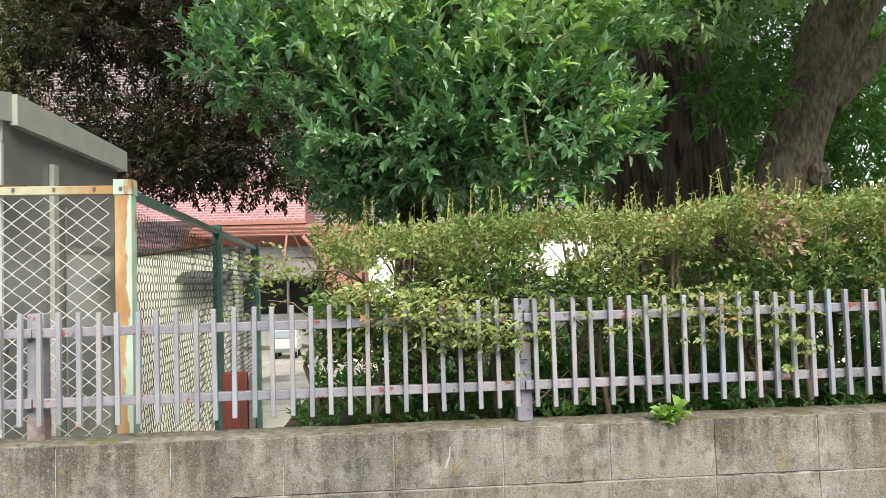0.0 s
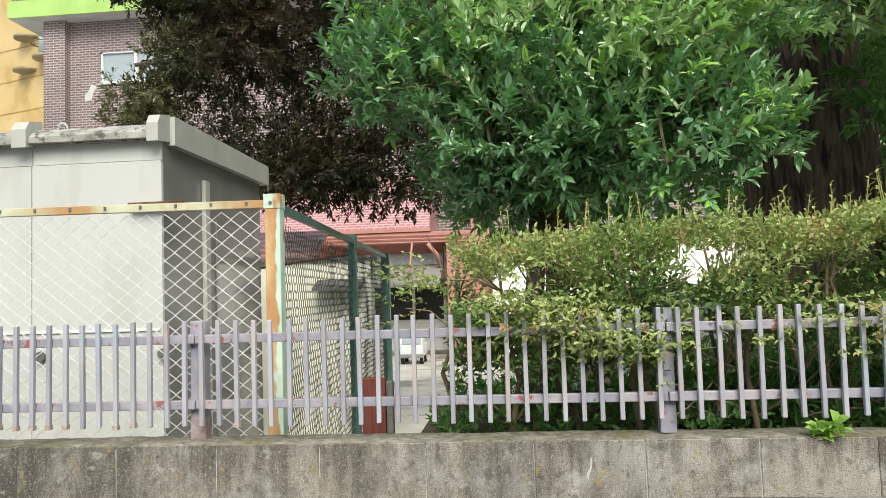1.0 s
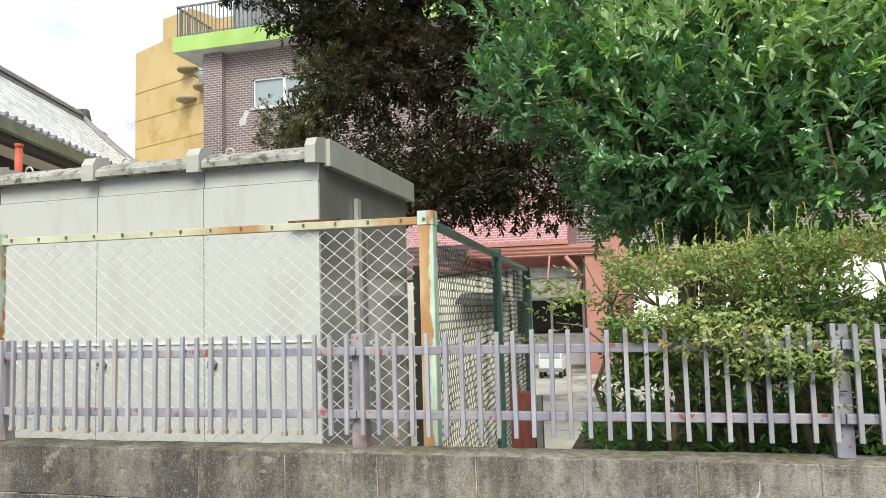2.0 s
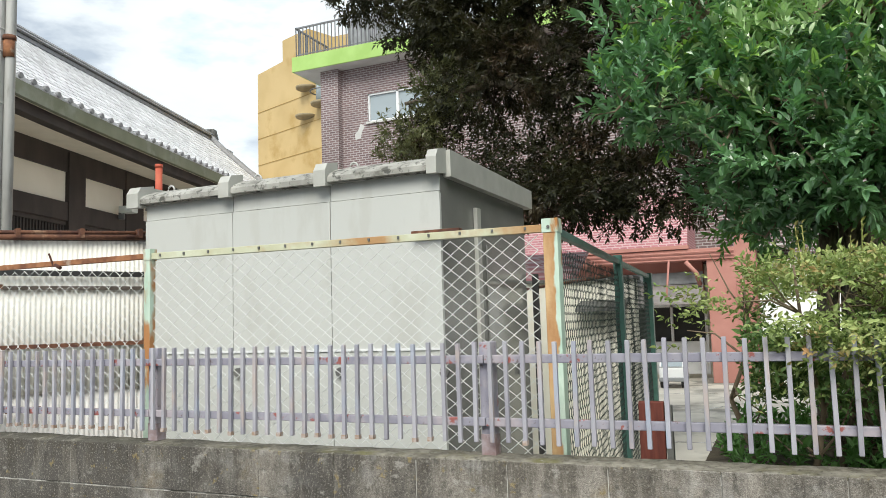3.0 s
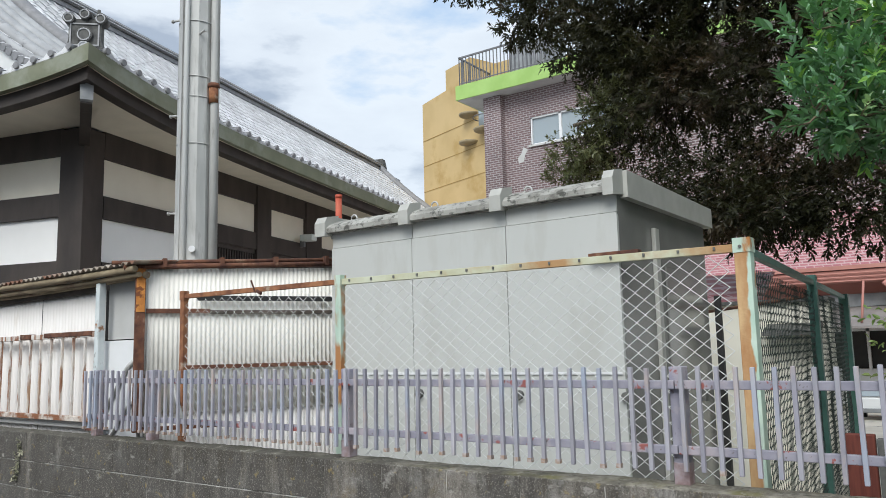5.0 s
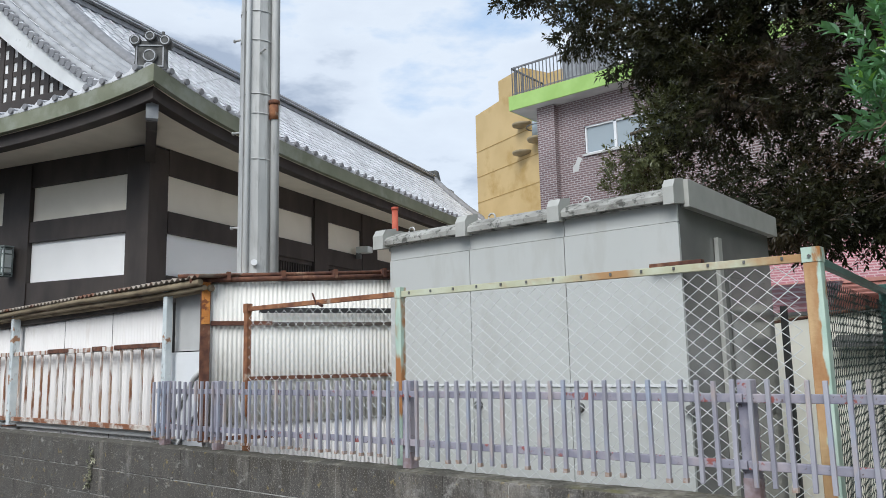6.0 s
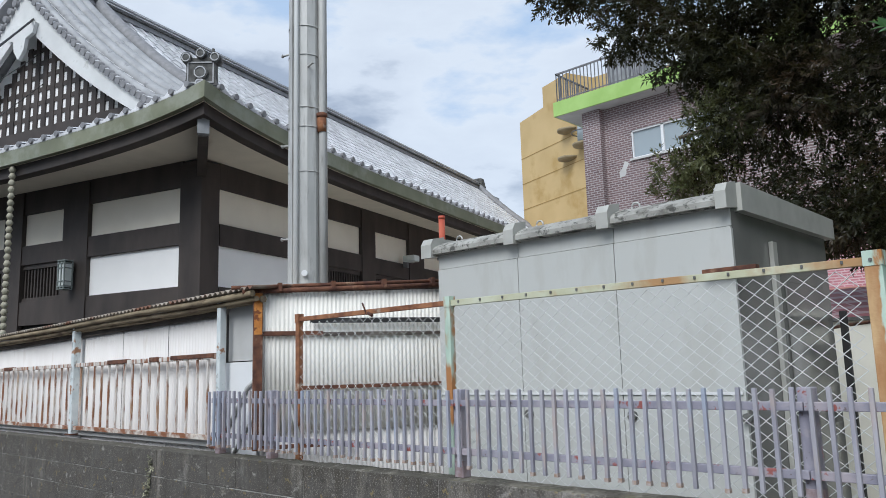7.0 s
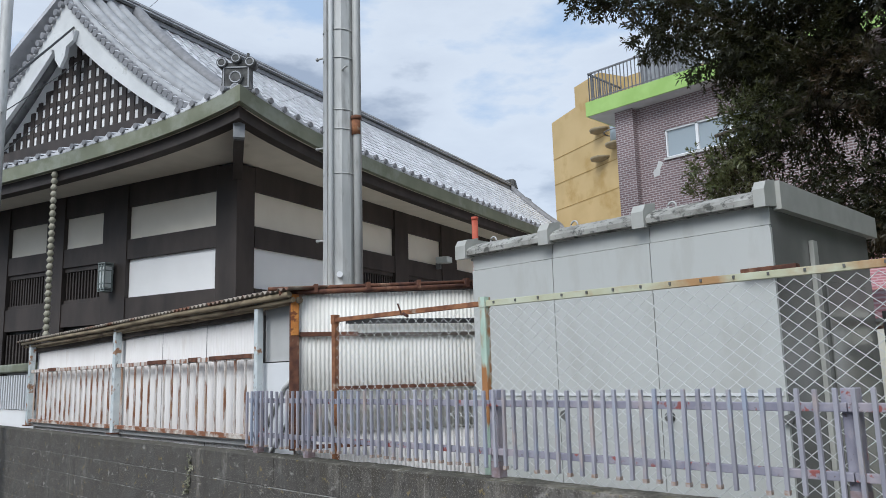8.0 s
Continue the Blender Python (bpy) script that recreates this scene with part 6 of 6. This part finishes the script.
for x0, x1 in ((1.46, 2.42), (2.42, 3.4), (3.4, 4.39)):
    part("pane", box(x0 + 0.04, x1 - 0.04, 0.08, 0.1, 7.5, 8.26), M_GLASS, win)
    for a, b in ((x0, x0 + 0.04), (x1 - 0.04, x1)):
        part("frame_bar", box(a, b, 0.02, 0.12, 7.46, 8.3), M_WHITE, win)
part("frame_bar", box(1.46, 4.39, 0.02, 0.12, 7.46, 7.5), M_WHITE, win)
part("frame_bar", box(1.46, 4.39, 0.02, 0.12, 8.26, 8.3), M_WHITE, win)
part("sill", box(1.4, 4.45, -0.06, 0.05, 7.40, 7.455), M_CONC, win)
part("repair_patch", prism([(1.02, 6.98), (1.2, 7.02), (1.24, 7.2), (1.34, 7.36), (1.2, 7.45), (1.12, 7.26), (1.0, 7.15)], -0.006, -0.001, "y"), M_CONC, apt, "pale plaster patch")
railp = part("roof_railing", box(-0.7, 9.0, -0.5, -0.46, 10.5, 10.55), M_STEEL, apt)
part("rail", box(-0.72, -0.68, -0.5, 7.5, 10.5, 10.55), M_STEEL, railp)
part("rail", box(-0.7, 9.0, -0.49, -0.47, 9.68, 9.71), M_STEEL, railp)
bal_me = mesh_of("baluster", box(-0.012, 0.012, -0.012, 0.012, 9.55, 10.5), M_STEEL)
for k in range(70):
    at(part("baluster", bal_me, None, railp), -0.7 + 0.125 * k, -0.48, 0)
for k in range(30):
    at(part("baluster", bal_me, None, railp), -0.7, -0.48 + 0.125 * k, 0)
part("roof_unit", box(0.45, 1.75, 0.6, 1.9, 9.55, 10.95, 0.03), M_GREY, apt, "grey louvred roof unit")
for k in range(9):
    part("louvre", box(0.5 + k * 0.15, 0.52 + k * 0.15, 0.57, 0.6, 9.6, 10.9), M_STEEL, apt)
part("antenna", rod([(1.15, 2, 9.5), (1.15, 2, 12.6)], 0.018, 5), M_STEEL, apt)
part("stair_block", box(-0.6, 0.3, 1.2, 3.0, 9.55, 10.8), M_YEL, apt)

ochre = thing("ochre_building", pose(-19.6, 25.0, 0.0, 0, 0, -20), "plain ochre yellow building with round ledges and rendered joints", "building")
part("wall", prism([(0, 0.1), (0, 12.0), (1.8, 12.1), (1.8, 12.95), (3.5, 12.95), (3.5, 11.2), (9.0, 11.2), (9.0, 0.1)], 0.0, 9.0, "y"), M_YEL, ochre)
for z in (2.5, 4.8, 7.0, 8.15, 9.25, 10.35):
    part("joint", box(0.002, 9.0, -0.012, -0.002, z, z + 0.03), mat("ochre_joint_%d" % int(z * 100), (0.34, 0.23, 0.08), (0.4, 0.27, 0.1), 2, 0.9, 0), ochre)
for x0, z, r_ in ((3.5, 10.5, 0.42), (3.45, 9.4, 0.42), (4.4, 10.85, 0.42), (4.55, 9.65, 0.5)):
    lb = bmesh.new()
    tube(lb, [(x0, -0.1, z), (x0, -0.1, z + 0.04), (x0, -0.1, z + 0.12)], [r_ * 0.5, r_ * 0.95, r_], 20)
    part("round_ledge", lb, mat("ledge_%d" % int(z * 10), (0.25, 0.2, 0.12), (0.33, 0.27, 0.17), 3, 0.8, 0.1), ochre, "brown rounded ledge")
part("bay_glass", rod([(4.6, -0.1, 9.75), (4.6, -0.1, 10.6)], 0.32, 16), M_GLASS, ochre)
rb = bmesh.new()
tube(rb, [(4.55 + 0.5 * math.sin(a), -0.1 - 0.5 * math.cos(a), 10.2) for a in (math.pi * (k / 10 - 0.5) for k in range(11))], 0.025, 5)
part("bay_rail", rb, M_STEEL, ochre)

# salmon ground-floor wing in front of the brick building
wing = thing("salmon_wing", pose(0, 17.0, 0.0), "salmon painted low wing with a rose tile parapet and grey awning", "building")
part("parapet", prism([(0.0, 3.02), (0.7, 4.35), (1.9, 4.35), (1.9, 3.02)], -9.0, -2.15, "x"), M_ROSE, wing, "rose brick-tiled sloped parapet")
part("parapet_edge", box(-9.0, -2.12, -0.06, 0.0, 2.98, 3.06), M_PINK, wing)
part("beam", box(-9.0, -1.2, -0.02, 0.5, 2.72, 2.97, 0.01), M_PINK, wing, "salmon beam")
for z, y in ((2.92, -0.06), (2.84, -0.06), (2.76, -0.05)):
    part("conduit", rod([(-6.0, y, z), (-1.2, y, z - 0.03)], 0.013, 6), M_PINK, wing)
part("upper_wall", box(-9.0, -1.9, 0.45, 0.7, 2.0, 2.72), M_PINK, wing)
part("back_wall", box(-9.0, 9.0, 1.4, 1.7, 0.1, 2.72), M_BEIGE, wing)
part("pier", box(-1.78, -1.2, 0.0, 0.5, 0.1, 2.72, 0.01), M_PINK, wing, "salmon pier")
part("end_wall", box(-1.2, -0.8, 0.0, 1.4, 0.1, 4.0), M_PINK, wing)
part("roof", box(-9.0, 0.0, 0.5, 1.99, 2.98, 3.01), M_CONC, wing)
part("awning", prism([(-0.5, 1.78), (0.44, 2.2), (0.44, 2.24), (-0.5, 1.83)], -3.9, -1.9, "x"), M_AWN, wing, "grey lean-to awning")
part("awning_band", box(-3.9, -1.9, 0.40, 0.449, 2.24, 2.5), M_GREY, wing)
part("strut", rod([(-2.55, -0.05, 2.72), (-2.6, -0.4, 1.9)], 0.025, 6), M_PINK, wing)
part("drain_pipe", rod([(-2.2, -0.05, 2.7), (-2.0, 0.0, 2.45), (-1.95, 0.2, 2.2)], 0.05, 8), M_PINK, wing)
dw = part("window", box(-3.9, -1.95, 1.3, 1.36, 0.95, 1.75), M_DARK, wing, "dark open window")
for x0 in (-3.9, -2.75, -1.99):
    part("frame_bar", box(x0, x0 + 0.06, 1.22, 1.3, 0.9, 1.8), M_WHITE, dw)
part("frame_bar", box(-3.9, -1.93, 1.22, 1.3, 1.74, 1.82), M_WHITE, dw)
part("white_panel", box(-3.9, -1.93, 1.24, 1.38, 0.2, 0.94), M_WHITE, wing)
part("white_wall", box(-0.75, 8.0, -0.3, 0.0, 0.1, 2.3), M_PLASTW, wing, "white wall beyond the hedge")
part("brown_plate", box(0.05, 1.0, -0.34, -0.301, 1.95, 2.25), M_RUST, wing)

cart = thing("small_white_truck", pose(-2.42, 15.9, 0.1) @ Matrix.Scale(0.68, 4), "small white truck parked at the salmon wing", "truck")
part("body", box(-0.42, 0.30, -0.3, 0.9, 0.22, 0.62, 0.05), M_WHITE, cart)
part("cab", prism([(-0.3, 0.62), (-0.16, 0.86), (0.5, 0.86), (0.55, 0.62)], -0.4, 0.28, "x"), M_WHITE, cart)
part("windscreen", prism([(-0.315, 0.64), (-0.185, 0.84), (-0.165, 0.84), (-0.29, 0.64)], -0.36, 0.24, "x"), M_GLASS, cart)
part("bumper", box(-0.43, 0.31, -0.34, -0.3, 0.2, 0.32, 0.02), M_GREY, cart)
for x0 in (-0.36, 0.24):
    for y0 in (-0.1, 0.7):
        w_ = part("wheel", rod([(x0 - 0.05, y0, 0.16), (x0 + 0.05, y0, 0.16)], 0.16, 14), M_CABLE, cart)
        part("rim", rod([(x0 - 0.055, y0, 0.16), (x0 + 0.055, y0, 0.16)], 0.08, 12), M_GALV, w_)

store = thing("cream_store", pose(-3.5, 6.9, 0.1), "cream walled store with a thin dark eave and salmon roof", "shed")
part("wall", box(-2.5, 1.9, 0, 0.2, 0, 1.81), M_BEIGE, store)
part("eave", box(-2.6, 1.91, -0.05, 0.3, 1.811, 1.84), M_JOINT, store)
part("roof", prism([(-0.02, 1.842), (0.8, 2.16), (0.9, 2.16), (0.25, 1.842)], -2.6, 1.3, "x"), M_ROSE, store, "salmon tiled roof")
part("canopy", prism([(-0.25, 1.52), (-0.004, 1.60), (-0.004, 1.625), (-0.25, 1.545)], 1.4, 1.85, "x"), M_JOINT, store)

car = thing("white_car", pose(1.6, 11.0, 0.1), "white hatchback car parked in the yard beyond the hedge", "car")
prof = [(-1.7, 0.3), (-1.75, 0.75), (-1.2, 0.9), (-0.6, 1.42), (0.9, 1.45), (1.55, 0.95), (1.7, 0.8), (1.7, 0.3)]
part("body", prism(prof, -0.72, 0.72, "y"), M_WHITE, car)
part("side_window", prism([(-1.0, 0.93), (-0.55, 1.35), (0.85, 1.37), (1.3, 0.95)], -0.735, -0.722, "y"), M_GLASS, car)
for x0 in (-1.1, 1.05):
    w_ = part("wheel", rod([(x0, -0.74, 0.29), (x0, -0.55, 0.29)], 0.29, 18), M_CABLE, car)
    part("rim", rod([(x0, -0.75, 0.29), (x0, -0.73, 0.29)], 0.18, 14), M_GALV, w_)
    part("wheel", rod([(x0, 0.55, 0.29), (x0, 0.74, 0.29)], 0.29, 18), M_CABLE, car)
part("headlight", box(-1.77, -1.6, -0.66, -0.4, 0.62, 0.76, 0.03), M_FROST, car)

# plain houses across the street, behind the camera
for x0, w_, h_, m_ in ((-16, 11, 7.0, M_CONC), (-3.5, 10, 6.0, M_BEIGE), (8.5, 12, 7.5, M_CONC)):
    hs_ = thing("street_house", pose(x0, -12, 0), "plain pale rendered house across the street", "house", "houses across the street")
    part("wall", box(0, w_, -6, 0, 0, h_), m_, hs_)
    part("roof", prism([(-6.4, h_), (-3, h_ + 1.6), (0.4, h_)], -0.4, w_ + 0.4, "x"), M_TILEDARK, hs_)
far_tower = thing("far_white_building", pose(-40, 22, 0), "far white building behind the temple", "building")
part("wall", box(-6, 0, 0, 6, 0, 17.5), M_PLASTW, far_tower)
part("parapet", box(-6.1, 0.1, -0.1, 6.1, 17.5, 18.0), M_CONC, far_tower)
# ---------------------------------------------------------------- concrete blocks of the wall, laid on its mortar core
def block_mesh(w, h=0.196):
    bm = bmesh.new()
    bx(bm, 0.0, w, -0.002, 0.02, 0.0, h)
    fr = [f for f in bm.faces if abs(f.calc_center_median().y + 0.002) < 1e-4]
    edges = [e for f in fr for e in f.edges]
    bmesh.ops.bevel(bm, geom=edges, offset=0.0025, segments=1, affect="EDGES")
    return mesh_of("block", bm, M_BLOCK)


full_me, top_me = block_mesh(0.396, 0.194), block_mesh(0.396, 0.209)
rb_ = random.Random(17)
for row in range(5):
    z0 = 1.0 - 0.2 * (row + 1) + 0.002
    # the upper courses stand joint over joint, the lowest are shifted by half
    start = -0.6 - 0.4 * 33
    for k in range(46):
        x0 = start + 0.4 * k + 0.002
        if x0 < WX0 or x0 + 0.39 > WX1:
            continue
        b_ = part("block", full_me if row else top_me, None, wall)
        b_.matrix_local = pose(x0, WY + rb_.uniform(-0.0015, 0.0015), z0 + 0.001 * rb_.uniform(-1, 1))

scr = part("scratch", prism([(-0.026, 0.0), (-0.02, 0.03), (0.0, 0.055), (0.004, 0.1), (0.012, 0.1), (0.01, 0.05), (-0.006, 0.02), (-0.016, -0.004)], -0.0012, 0.0, "y"), M_CONC, wall, "white scratch")
scr.matrix_local = pose(0.0, WY - 0.0042, 0.875) @ Matrix.Diagonal((0.55, 1, 0.75, 1))
moss = thing("wall_weed", pose(-6.72, WY - 0.004, 0.80), "pale dry weed clinging to the stained block wall", "plant")
g = np.random.default_rng(83)
ms = [(np.array((g.normal(0, 0.03) + 0.02 * k_ / 10, -0.006, -0.16 + 0.32 * k_ / 22)), np.array((g.normal(0, 0.5), -0.4, g.normal(0.3, 0.4))), 5, 0.03) for k_ in range(22)]
part("leaves", leaf_mesh("leaves", ms, 0.03, 0.014, M_DRYWEED, seed=23), None, moss)
